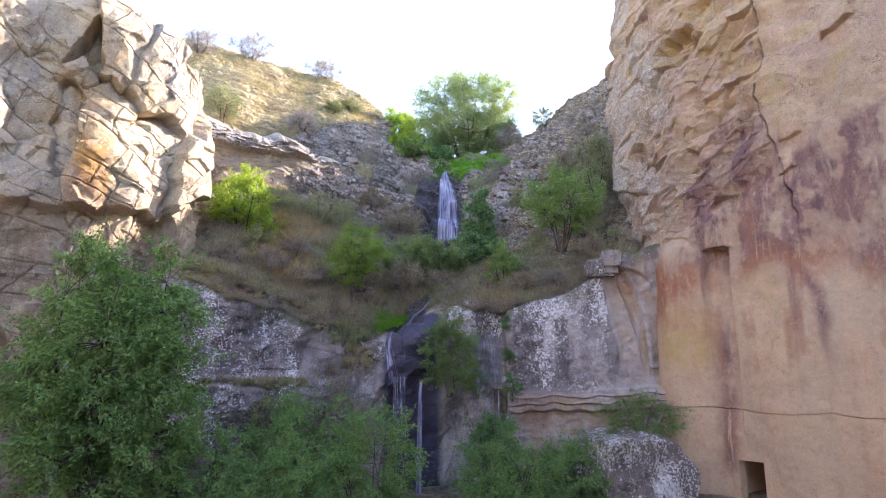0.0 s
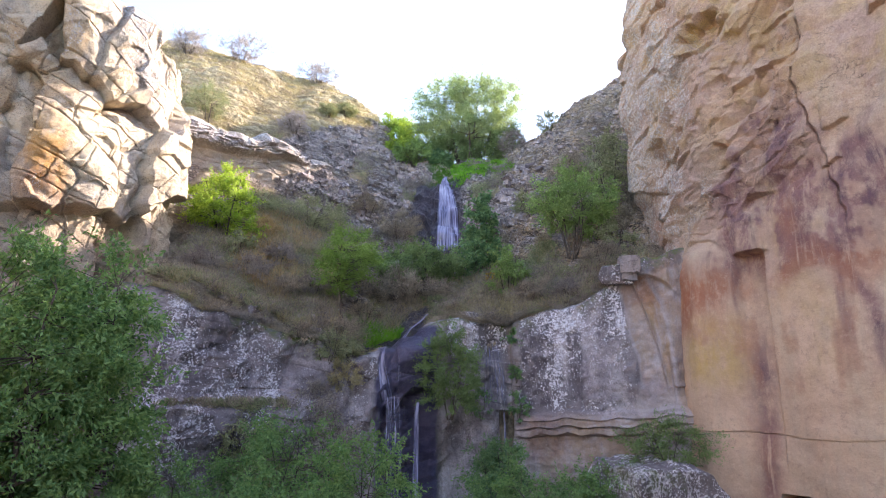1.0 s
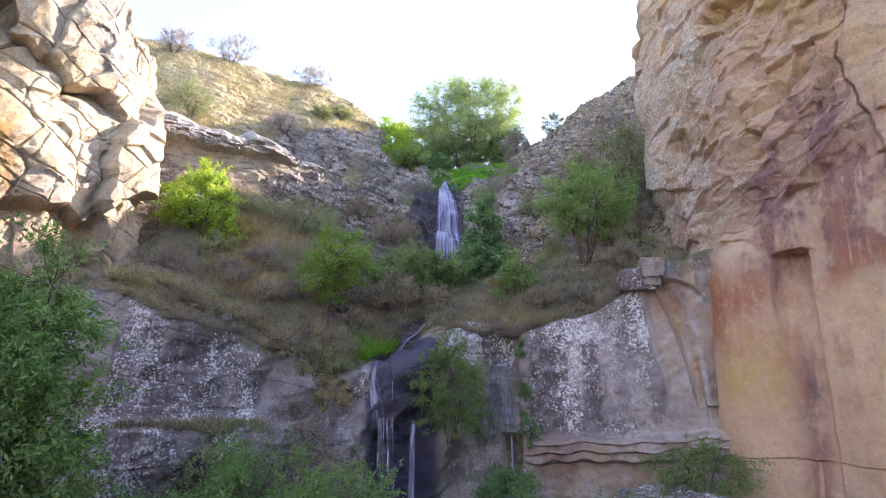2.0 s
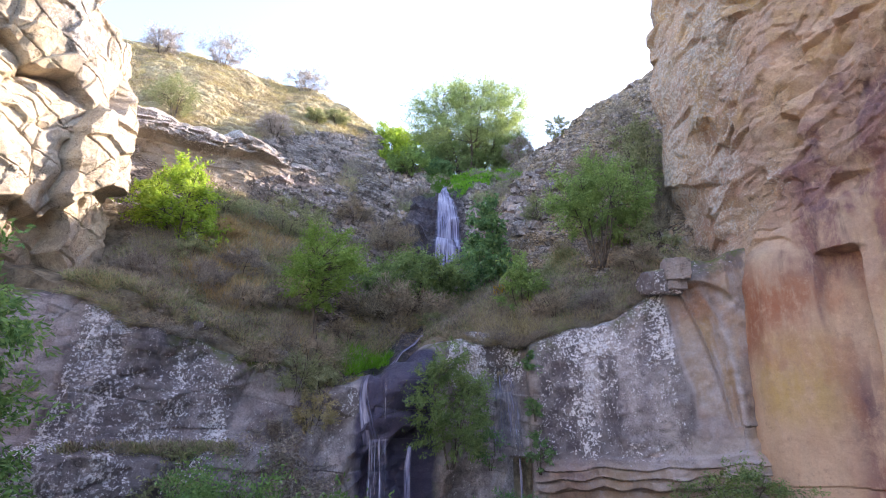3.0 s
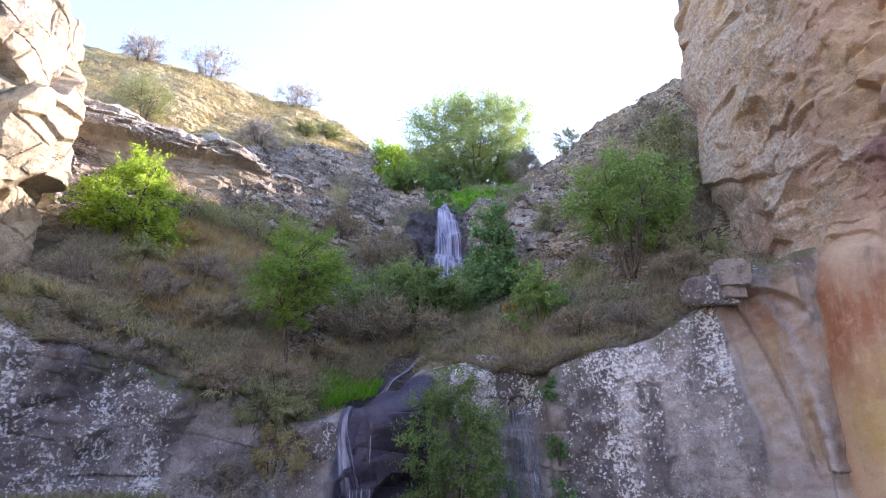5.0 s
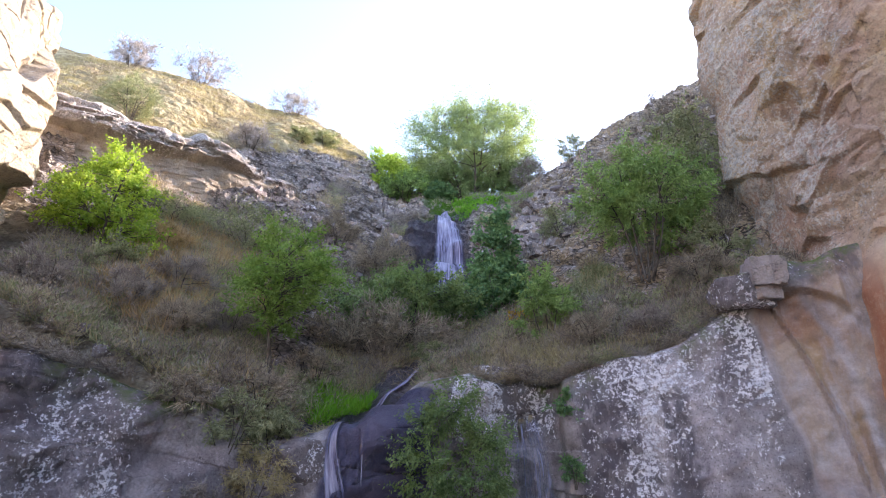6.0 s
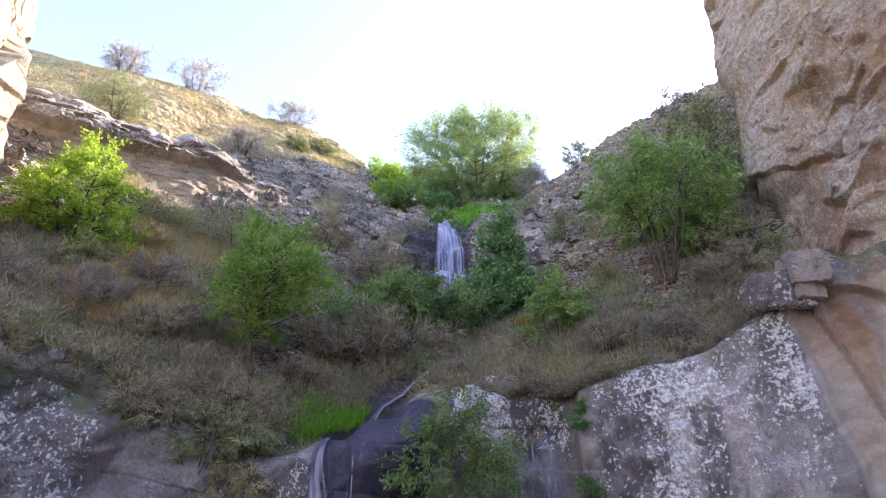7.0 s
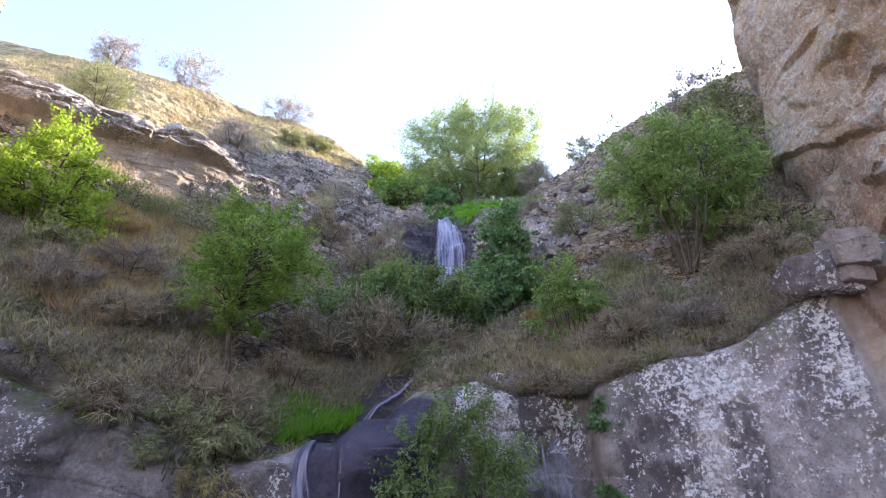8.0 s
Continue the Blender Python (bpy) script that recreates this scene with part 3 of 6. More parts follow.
# ---- cliffs ----
def along(points, step, fine):
    """A smooth line through corner points, in close steps between two heights of y (wide ones elsewhere): lengths, places and normals to its left."""
    pts = np.asarray(points, float)
    t = np.concatenate([[0], np.cumsum(np.linalg.norm(np.diff(pts, axis=0), axis=1))])
    s, p = [], 0.0
    while p < t[-1]:
        s.append(p)
        p += step if fine[0] < np.interp(p, t, pts[:, 1]) < fine[1] else 0.9
    s = np.array(s)
    xy = np.stack([smooth_interp(s, t, pts[:, k], 0.8) for k in (0, 1)], 1)
    d = np.stack([np.gradient(xy[:, k], s) for k in (0, 1)], 1)
    d /= np.linalg.norm(d, axis=1, keepdims=True)
    return s, xy, np.stack([-d[:, 1], d[:, 0]], 1)


def cliff(name, points, foot, rim, step, shape, masks, material, label, back=4.0, fine=(-99, 99), hole=None, slope=-0.12):
    """A rock face over a line in plan, with its top running back into the hill. shape(p, z, s): metres by which it stands out.
    hole: y from, y to, z from, z to of a doorway cut into it; its edge is returned."""
    s, xy, nn = along(points, step, fine)
    top = rim(s, xy)
    rows = int((top.max() - foot) / step) + 1
    v = np.linspace(0, 1, rows)
    Z = foot + v[:, None] * (top - foot)[None]
    B = np.stack([np.broadcast_to(xy[:, 0], Z.shape), np.broadcast_to(xy[:, 1], Z.shape), Z], -1)
    N = np.broadcast_to(np.concatenate([nn, np.zeros((len(s), 1))], 1)[None], B.shape)
    S = np.broadcast_to(s, Z.shape)
    p, n, z = B.reshape(-1, 3), N.reshape(-1, 3), Z.ravel()
    out, crack = shape(p, z, S.ravel())
    q = (p + n * out[:, None]).reshape(B.shape)
    lip = q[-1]
    caps = []
    for k, d in enumerate(np.concatenate([np.arange(1, 9) * step * 1.6, [1.8, 2.6, back]])):
        c = lip - N[-1] * d
        c[:, 2] += 0.25 * fbm(c, 1.2, 3, 77) * min(1, d) + 0.25 * (1 - math.exp(-2 * d)) + slope * d
        caps.append(c)
    q = np.concatenate([q, np.stack(caps)])
    flat = q.reshape(-1, 3)
    extra = len(flat) - len(z)
    crack = np.concatenate([crack, np.zeros(extra)])
    zz = flat[:, 2]
    ss = np.broadcast_to(s, q.shape[:2]).ravel()
    on_top = np.concatenate([np.zeros(len(z)), np.ones(extra)])
    attrs = {"crack": crack, **masks(flat, zz, ss, on_top)}
    faces = grid_faces(q.shape[0], q.shape[1])
    edge = None
    if hole:
        cols = np.where((xy[:, 1] > hole[0]) & (xy[:, 1] < hole[1]))[0]
        r0, r1 = np.argmin(np.abs(Z[:, cols[0]] - hole[2])), np.argmin(np.abs(Z[:, cols[0]] - hole[3]))
        c0, c1 = cols[0], cols[-1]
        w = q.shape[1]
        r, c = faces[:, 0] // w, faces[:, 0] % w
        faces = faces[~((r >= r0) & (r < r1) & (c >= c0) & (c < c1))]
        ring = [(r0, k) for k in range(c0, c1)] + [(k, c1) for k in range(r0, r1)] + [(r1, k) for k in range(c1, c0, -1)] + [(k, c0) for k in range(r1, r0, -1)]
        edge = [(Vector(q[a, b]), Vector(N[0, (c0 + c1) // 2])) for a, b in ring]
    me = mesh_np(name, flat, faces, True, attrs)
    me.set_sharp_from_angle(angle=radians(17))
    ob = tagged(part_np(name, me, material), label, "cliff", kind="structure")
    return (ob, edge) if hole else ob


def turned(p, degrees, axis=0):
    """Places turned about x (0) or y (1), for beds of rock that dip."""
    c, sn = math.cos(radians(degrees)), math.sin(radians(degrees))
    a, b = (1, 2) if axis == 0 else (0, 2)
    q = p.copy()
    q[:, a], q[:, b] = c * p[:, a] + sn * p[:, b], -sn * p[:, a] + c * p[:, b]
    return q


DOOR = (28.15, 29.25, 1.5, 3.4)


def long_crack(z):
    """The crack that runs down the cliff: its y at each height."""
    return np.interp(z, [13.4, 14.7, 16, 17.1, 18.4, 20.7, 21.5, 22.6, 25.9, 29, 35], [25.9, 26.0, 26.2, 26.25, 26.5, 26.95, 26.6, 26.5, 26.65, 26.4, 26.2])


HOLLOWS = [(30.3, 25.4, 1.25, 1.25, 1.0), (29.0, 27.0, 0.9, 0.8, 0.6), (28.9, 24.0, 0.6, 0.6, 0.25), (31.6, 20.3, 0.4, 0.5, 0.3)]      # y, z, half width, half height, depth

LEDGES = [(23.6, 22.4, 0.75, 0.36), (25.8, 18.2, 0.45, 0.25), (26.1, 16.6, 0.4, 0.2)]      # small overhangs: y, z, half width, reach


def right_shape(p, z, s):
    y = p[:, 1]
    lower = 1 - ramp(z + 0.35 * (y - 29) + 0.8 * fbm(p, 3, 2, 14), 14.5, 17.0)      # smooth foot, broken rock above
    plain = 1 - ramp(y + 0.5 * fbm(p, 3, 2, 13), 26.2, 27.2)                        # the flat face beyond the long crack
    f1, o1 = joints(s, z, 3.1, 4.4, 14, 41)
    f2, o2 = joints(s, z, 1.6, 1.2, 30, 42)
    f3, o3 = joints(s, z, 0.6, 0.42, 40, 43)
    dip, strike = (z + 0.9 * y) / 1.35, (0.9 * z - y) / 1.35
    fl1 = flakes(strike, dip, 0.95, 44)
    fl2 = flakes(strike, dip, 0.42, 45)
    f4, _ = joints(s, z, 0.27, 0.22, 35, 46)
    fa, _, _ = facets(turned(p, -42), (1.9, 1.7, 0.85), 0.9, 57, 0.9, 0.06)
    fb, _, _ = facets(turned(p, -48), (0.75, 0.7, 0.36), 0.9, 58, 0.9, 0.08)
    rough = 0.42 * f1 + 0.28 * f2 + 0.06 * f3 + 0.03 * f4 + 0.07 * fl1 + 0.05 * fl2 + 0.18 * fa + 0.055 * fb + 0.05 * fbm(p, 0.5, 4, 15) + 0.08 * fbm(p, (1.6, 1.6, 5), 3, 47)
    flat = 0.40 * f1 + 0.20 * f2 + 0.05 * f3 + 0.04 * fbm(p, 0.6, 4, 15) + 0.14 * fbm(p, (1.6, 1.6, 5), 3, 47)
    rough = rough * (1 - plain) + flat * plain
    soft = 0.10 * f1 + 0.15 * fbm(p, (3, 3, 6), 3, 4) + 0.02 * fbm(p, 0.6, 3, 16) + 0.05 * f2 * ramp(fbm(p, 3, 2, 18), 0.1, 0.5)
    out = rough * (1 - lower) + soft * lower
    out += 0.35 * ramp(z, 13, 19) - 0.8 * ramp(z, 24, 34)
    out += 1.0 * ramp(y, 30.0, 31.4) * (1 - ramp(z + 0.7 * fbm(p, 1.5, 4, 23), 12.2, 17.2))      # the foot swells towards the terrace
    far = ramp(y, 33.0, 35.2)                       # the far corner: a nose, a notch and a knob on top
    nose = np.interp(z, [13, 17.5, 18, 22, 23.6, 24.6, 26, 27.2, 27.8, 28.8, 30, 34], [-0.1, -0.15, 0.05, 0.1, 0.5, 0.4, 0.25, 0.3, -0.4, 0.1, -0.3, -1.2])
    out = out * (1 - far) + far * (nose + 0.5 * rough)
    # blocks at the far corner, parted by a level joint
    joint = 18.0 + 0.35 * (y - 34.5) + 0.12 * fbm(p, 0.9, 2, 48)
    out += 0.28 * ramp(y, 31.8, 32.6) * (ramp(z, joint, joint + 0.15) - 0.55) * (1 - ramp(z, 20, 22))
    for hy, hz, hw, hh, deep in HOLLOWS:
        r = np.hypot((y - hy) / hw, (z - hz) / hh * np.where(z > hz, 1.25, 0.8)) + 0.25 * fbm(p, 0.5, 3, 49)
        out -= deep * (1 - ramp(r, 0.35, 1.0)) * (0.6 + 0.6 * ramp(z, hz - hh, hz + 0.5 * hh))
    for hy, hz, half, deep in LEDGES:
        edge = z + 0.25 * (y - hy) + 0.12 * fbm(p, 0.6, 2, 56)
        out += deep * (1 - ramp(np.abs(y - hy), 0.6 * half, half)) * ramp(edge, hz - 0.05, hz + 0.03) * (1 - ramp(edge, hz + 0.2, hz + 1.5))
    # the long upright groove under a square overhang
    wob = y + 0.08 * fbm(p, (0.5, 0.5, 2), 3, 50)
    gro = ramp(wob, 28.8, 28.92) * (1 - ramp(wob, 29.75, 30.15)) * (1 - ramp(z, 13.55, 13.65)) * ramp(z, 2.5, 9)
    out -= 0.55 * gro * (0.45 + 0.55 * ramp(z, 9, 12.5))
    out += 0.25 * ramp(z, 13.5, 13.65) * (1 - ramp(z, 14.5, 17)) * ramp(y, 28.5, 28.9) * (1 - ramp(y, 29.6, 30.1))
    # the long crack: one lip stands over the other
    mid = long_crack(z) + 0.10 * fbm(p, (9, 9, 0.6), 3, 19)
    side = y - mid
    fade = ramp(z, 13.2, 15.0)
    wide = 0.01 + 0.035 * np.maximum(fbm(p, (9, 9, 1.5), 2, 20), 0)
    cr = (1 - ramp(np.abs(side), wide, wide + 0.055)) * fade * (0.45 + 0.55 * ramp(fbm(p, (9, 9, 1.1), 2, 24), -0.4, 0.2))
    out += -0.22 * cr + 0.20 * (1 - ramp(side, -0.05, 0.05)) * np.exp(-((side / 0.9) ** 2)) * fade * ramp(z, 15, 18)
    out -= 0.3 * np.exp(-((side - 0.5) / 0.5) ** 2) * (side > 0) * fade * np.exp(-((z - 15.0) / 1.3) ** 2)
    level = 5.65 + 0.14 * fbm(p, (9, 1.6, 9), 3, 21)
    seam = np.exp(-((z - level) / 0.022) ** 2) * (0.5 + 0.5 * ramp(fbm(p, (9, 1.1, 9), 2, 22), -0.5, 0.1))
    out -= 0.06 * seam - 0.05 * ramp(z, level - 0.05, level + 0.05)
    near_door = np.hypot((y - 28.7) / 1.1, (z - 2.4) / 1.5)
    out *= 0.15 + 0.85 * ramp(near_door, 0.9, 1.6)
    crack = np.clip(0.35 * o1 * (1 - lower) * (1 - plain) + 0.6 * cr + 0.3 * seam, 0, 1)
    return out, crack


def right_masks(p, z, s, on_top):
    n = fbm(p, 4.0, 4, 51)
    y = p[:, 1]
    runs = fbm(p, (0.8, 0.8, 9), 4, 52)                  # stains that ran down the face
    fine = fbm(p, 1.1, 5, 53)
    lo = np.interp(y, [20, 23.4, 24.5, 25.6, 26.6, 28.7, 31], [10.8, 11.4, 12.1, 12.3, 12.3, 12.4, 12.0]) + 0.5 * n + 0.5 * fine - 1.3 * ramp(runs, 0.2, 0.9)
    hi = np.interp(y, [20, 22.8, 24.5, 25.8, 26.6, 28.1, 29.3, 30.3, 31], [18.6, 18.2, 18.3, 17.4, 20.2, 20.4, 18.8, 17.0, 15.6]) + 0.6 * n + 0.5 * fine
    red = ramp(z, lo - 0.9, lo + 1.3) * (1 - ramp(z, hi - 0.9, hi + 0.6)) * (1 - ramp(y + 0.6 * fine, 29.6, 31.6)) * (0.35 + 0.85 * ramp(fine + 0.8 * runs, -0.55, 0.2))
    # dark runs below it
    path = np.interp(z, [6, 8.9, 11, 12.6, 14.2], [25.4, 25.4, 25.65, 26.2, 26.5])
    tongue = np.exp(-((y - path - 0.15 * fine) / 0.22) ** 2) * ramp(z, 6.5, 10.5) * (1 - ramp(z, 14, 15))
    red = np.maximum(red, 0.9 * tongue)
    red = np.maximum(red, ramp(runs, 0.3, 0.7) * (1 - ramp(z, 13, 14)) * ramp(z + 2.5 * n, 7, 12) * (1 - ramp(y, 28, 29)) * 0.7)
    red = np.maximum(red, 0.85 * np.exp(-((y - 29.5 + 0.1 * fine) / 0.36) ** 2) * ramp(z, 2.0, 3.5) * (1 - ramp(z + n, 8, 11)))
    red = np.maximum(red, 0.55 * np.exp(-((y - 32.6) / 0.9) ** 2) * np.exp(-((z - 13.3) / 1.2) ** 2))
    rust = np.exp(-((y - 31.2 + 0.4 * fine) / 1.1) ** 4) * np.exp(-((z - 11.4 - 0.5 * n) / 1.7) ** 4) * (1 - 0.6 * np.exp(-((y - 30.5) / 0.5) ** 2) * (1 - ramp(z, 10.5, 11.8)))
    rust = np.maximum(rust, 0.7 * np.exp(-((z - lo - 0.3) / 0.9) ** 2) * (1 - ramp(y, 28.8, 29.6)) * ramp(fine, -0.5, 0.3))
    rust = np.maximum(rust, 0.6 * np.exp(-((y - 27.6) / 0.5) ** 2) * np.exp(-((z - 15) / 1.8) ** 2))
    rust = np.maximum(rust, 0.6 * np.exp(-((y - 29.55) / 0.3) ** 2) * np.exp(-((z - 4.8) / 1.6) ** 2))
    rust = np.maximum(rust, 0.4 * ramp(fine + runs, 0.2, 0.9) * (1 - ramp(z, 12, 14)) * ramp(z, 6, 8))
    crust = np.clip(0.4 * ramp(runs, 0.4, 0.9) * (1 - ramp(z, 13, 16)) * ramp(z, 6, 11) + 0.35 * ramp(fine, 0.3, 0.8) * np.exp(-((z - 15) / 3) ** 2) * (y < 28.6), 0, 1)
    crust = np.maximum(crust, 0.55 * np.exp(-((y - 29.5 + 0.12 * fine) / 0.42) ** 4) * ramp(z, 2, 4) * (1 - ramp(z + n, 11, 13)) * ramp(fine + runs, -0.5, 0.3))
    lichen = ramp(y + 1.3 * n + 0.7 * fine, 28.8, 34.0) * (0.92 - 0.22 * ramp(z + n, 20, 24)) * ramp(z + n, 13.5, 16.5) + 0.5 * ramp(y + n, 32.5, 33.5) * ramp(z, 10, 13) * (1 - ramp(z, 14, 16)) + 0.2 * ramp(z + 1.5 * n, 17, 20) * ramp(y + n, 26.5, 28)
    lichen = np.maximum(lichen, 0.8 * np.exp(-((y - 30.5) / 0.5) ** 2) * np.exp(-((z - 17.0) / 1.2) ** 2))
    warm = 0.5 * ramp(z, 17.5, 20) * ramp(n + 0.5 * fine, -0.35, 0.5)
    for hy, hz, hw, hh, deep in HOLLOWS:
        warm = np.maximum(warm, 1.6 * (1 - ramp(np.hypot((y - hy) / hw, (z - hz) / hh), 0.6, 1.1)))
    warm = np.maximum(warm, 0.9 * np.exp(-((y - 30.6) / 0.8) ** 4) * np.exp(-((z - 9.2) / 1.6) ** 4))
    warm = np.maximum(warm, 0.7 * np.exp(-((y - 28.0 - fine) / 0.7) ** 2) * np.exp(-((z - 14) / 2.5) ** 2))
    warm = np.maximum(warm, 0.45 * np.exp(-((y - 27.3) / 0.9) ** 2) * np.exp(-((z - 10) / 2.0) ** 2))
    return {"warm": np.clip(warm, 0, 1), "stain": np.clip(1.15 * red, 0, 1), "lichen": 0.97 * np.clip(lichen, 0, 1), "moss": 0.2 * on_top, "wet": 0 * z, "crust": crust, "rust": np.clip(rust, 0, 1), "broken": 0.12 + 0.6 * ramp(z + 0.45 * (y - 29), 14.5, 17)}


# unseen top and run below y 19 are added to shade the valley
CLIFF_RIGHT, DOOR_EDGE = cliff("cliff_east", [(30, -60), (26, -20), (24, 5), (21, 15), (18.6, 22), (17.1, 24.8), (15.6, 26.8), (14.1, 29.2), (12.9, 31), (12.3, 33), (11.6, 34.6), (11.0, 36.2), (12.6, 38.2), (17, 42)], -1.0,
                               lambda s, xy: 35.0 + 1.5 * np.sin(s * 0.3), 0.055, right_shape, right_masks, MAT_RIGHT,
                               "tan sandstone cliff with red and purple stains and blocky top", 9.0, (19, 40), DOOR)


def rock_doorway(edge):
    """A square cut room behind the doorway."""
    n = len(edge)
    V = [v for v, _ in edge] + [v - m * 0.55 for v, m in edge]
    mid = sum((v for v, _ in edge), Vector()) / n
    room = [mid - m * 0.55 + (v - mid) * 1.6 for v, m in edge] + [mid - m * 3.0 + (v - mid) * 1.6 for v, m in edge]
    V += room
    F = [(k * n + i, k * n + (i + 1) % n, (k + 1) * n + (i + 1) % n, (k + 1) * n + i) for k in range(3) for i in range(n)]
    me = mesh_np("door_1", [tuple(v) for v in V], F, False, {k: np.zeros(len(V)) for k in ("warm", "stain", "lichen", "moss", "wet", "crack", "crust", "rust", "broken")})
    bm = bmesh.new()
    bm.from_mesh(me)
    bm.verts.ensure_lookup_table()
    bm.faces.new([bm.verts[3 * n + i] for i in range(n)])
    bm.to_mesh(me)
    bm.free()
    return tagged(part_np("door_1", me, MAT_RIGHT), "dark square doorway cut into the sandstone cliff", "doorway", kind="structure")


rock_doorway(DOOR_EDGE)


LEFT_BLOCKS = [
    (9.2, 22.6, 0.85, 2.3, -0.15, -0.20), (11.2, 23.7, 1.25, 2.3, 0.55, 0.30), (8.5, 18.4, 1.5, 1.75, 0.70, -0.05), (10.9, 20.4, 1.5, 0.95, -0.35, -0.45),
    (12.3, 17.2, 1.1, 1.9, 0.30, 0.0), (10.7, 17.4, 0.75, 2.0, 0.0, 0.15), (14.3, 17.5, 0.95, 2.4, 0.45, 0.05), (13.6, 21.0, 1.2, 1.1, 0.0, -0.25),
    (13.4, 24.5, 0.95, 2.3, 0.55, 0.20), (15.2, 23.5, 0.7, 0.9, -1.1, 0.0), (15.2, 22.0, 0.75, 0.6, 0.15, 0.1), (15.6, 19.2, 0.5, 2.4, -0.45, 0.0),
    (17.3, 24.6, 1.3, 1.9, 0.35, 0.1), (17.2, 20.6, 1.3, 2.0, 0.1, 0.15), (16.8, 16.4, 1.2, 2.1, 0.25, -0.1), (19.2, 19.0, 1.2, 3.5, 0.3, 0.1)]


def left_shape(p, z, s):
    f1, o1 = joints(s, z, 1.9, 5.4, 8, 64)
    f2, o2 = joints(s, z, 1.2, 2.4, -22, 62)
    f3, o3 = joints(s, z, 0.6, 0.8, 15, 63)
    f4, _ = joints(s, z, 0.26, 0.22, -10, 67)
    ju, _ = joints(s, z, 1.0, 1.2, 25, 65, 0)
    jw, _ = joints(s, z, 1.1, 1.0, -30, 66, 0)
    block, mid, gap = blocks(s + 0.42 * ju, z + 0.55 * jw, LEFT_BLOCKS)
    fl = flakes((s + 0.5 * z) / 1.1, (z - 0.5 * s) / 1.1, 1.1, 68)
    sl, go = slabs((s + 0.45 * z) / 1.1, (z - 0.45 * s) / 1.1, 2.6, 1.5, 70)
    there = ramp(s, 5.5, 7.0) * (1 - ramp(s, 19.5, 21))
    out = there * (1.1 * block + 0.16 * mid - 0.10 * gap) + (1 - there) * (0.25 * f1 + 0.2 * f2 - 0.25)
    fa, fgap, _ = facets(turned(p, 35), (1.5, 1.5, 0.9), 0.9, 72, 0.9, 0.07)
    out += 0.24 * f2 + 0.07 * f3 + 0.03 * f4 + 0.06 * fl + 0.04 * fbm(p, 0.5, 4, 7) + 0.09 * fa - 0.08 * go
    foot = 15.3 + 0.4 * jw + 1.15 * np.clip(10 - s, 0, 1.6)
    out += -0.15 - 0.9 * (1 - ramp(z, foot, foot + 0.35)) - 1.3 * ramp(z, 25.0, 28.5)
    # clefts between blocks are also darkened in the colour, deepening their shade
    return out, np.clip(0.25 * o1 + 0.15 * gap * there + 0.25 * go, 0, 1)


def left_masks(p, z, s, on_top):
    n = fbm(p, 3.0, 3, 71)
    orange = np.exp(-((s - 14.35) / 0.85) ** 4) * np.exp(-((z - 17.3 - 0.5 * n) / 2.2) ** 4) + 0.4 * np.exp(-((s - 13) / 1.5) ** 2) * np.exp(-((z - 15.4) / 0.7) ** 2)
    lich = ramp(p[:, 0] + n, -16, -14.5) * (0.5 + 0.6 * ramp(z, 21, 23)) + 0.9 * np.exp(-((s - 11.2) / 1.2) ** 4) * ramp(z, 21.5, 23.5) + 0.6 * ramp(n, -0.2, 0.4) + on_top
    return {"warm": np.clip(0.1 + 0.9 * orange + 0.3 * (n > 0.5), 0, 1), "stain": np.clip((1 - ramp(z + n, 13.5, 15.5)) * 0.6, 0, 1),
            "lichen": np.clip(0.72 * lich, 0, 0.8), "moss": 0.1 * on_top, "wet": 0 * z, "crust": 0.55 * np.exp(-((s - 11.2) / 1.2) ** 4) * ramp(z + n, 22.5, 24), "rust": 0.4 * np.clip(orange * (0.8 + n), 0, 1), "broken": 0 * z + 0.9}


# the stretch below y 20 is unseen, added to close off the light
CLIFF_LEFT = cliff("cliff_west", [(-20, 37.5), (-16.4, 36.2), (-14.6, 34.8), (-14.3, 33.2), (-15.0, 31.0), (-15.8, 29.2), (-16.5, 28.1), (-17.7, 27.2), (-19.9, 26.6), (-22.6, 22), (-24, 10), (-26, -20), (-30, -60)], 0.0,
                   lambda s, xy: np.interp(xy[:, 0], [-27, -21, -17.5, -14.5], [32, 29, 27.2, 25.4]), 0.055, left_shape, left_masks, MAT_LEFT,
                   "sunlit buff sandstone pillar with deep cracks and overhang", 5.0, (20, 38))


# the bed of rock that juts out over a smooth face, under the turf of the hill
def ledge_under(x):
    return smooth_interp(x, [-21, -18, -15.4, -13.9, -11.8, -10.5, -7], [24.2, 23.4, 23.2, 23.3, 23.7, 23.9, 24.4], 0.8)


def ledge_shape(p, z, s):
    w = z - ledge_under(p[:, 0])
    wavy = w + 0.2 * fbm(p, 2.5, 3, 33)
    f1, _ = joints(s, w, 2.6, 1.6, 5, 94)
    f2, _ = joints(s, w, 0.8, 0.4, 0, 95)
    sl, gap = slabs(s, w, 1.3, 0.3, 96)
    fa, _, _ = facets(p, (0.8, 0.8, 0.35), 0.8, 99, 0.9, 0.1)
    over = ramp(wavy, -0.1, 0.15)
    out = 0.45 * f1 + 0.14 * f2 + 0.05 * fbm(p, 0.5, 4, 97) + (0.05 + 0.10 * over) * sl + (0.04 + 0.12 * over) * fa
    out += (0.5 + 0.35 * vnoise(p, 3.0, 34)) * ramp(-p[:, 0], 10.0, 12.5) * over * (1 - 0.8 * ramp(wavy, 0.5, 1.5)) - 0.15 * (1 - over) + 0.45 * (1 - ramp(wavy, -2.8, -1.4))
    return out, 0.4 * gap * (0.3 + 0.7 * over)


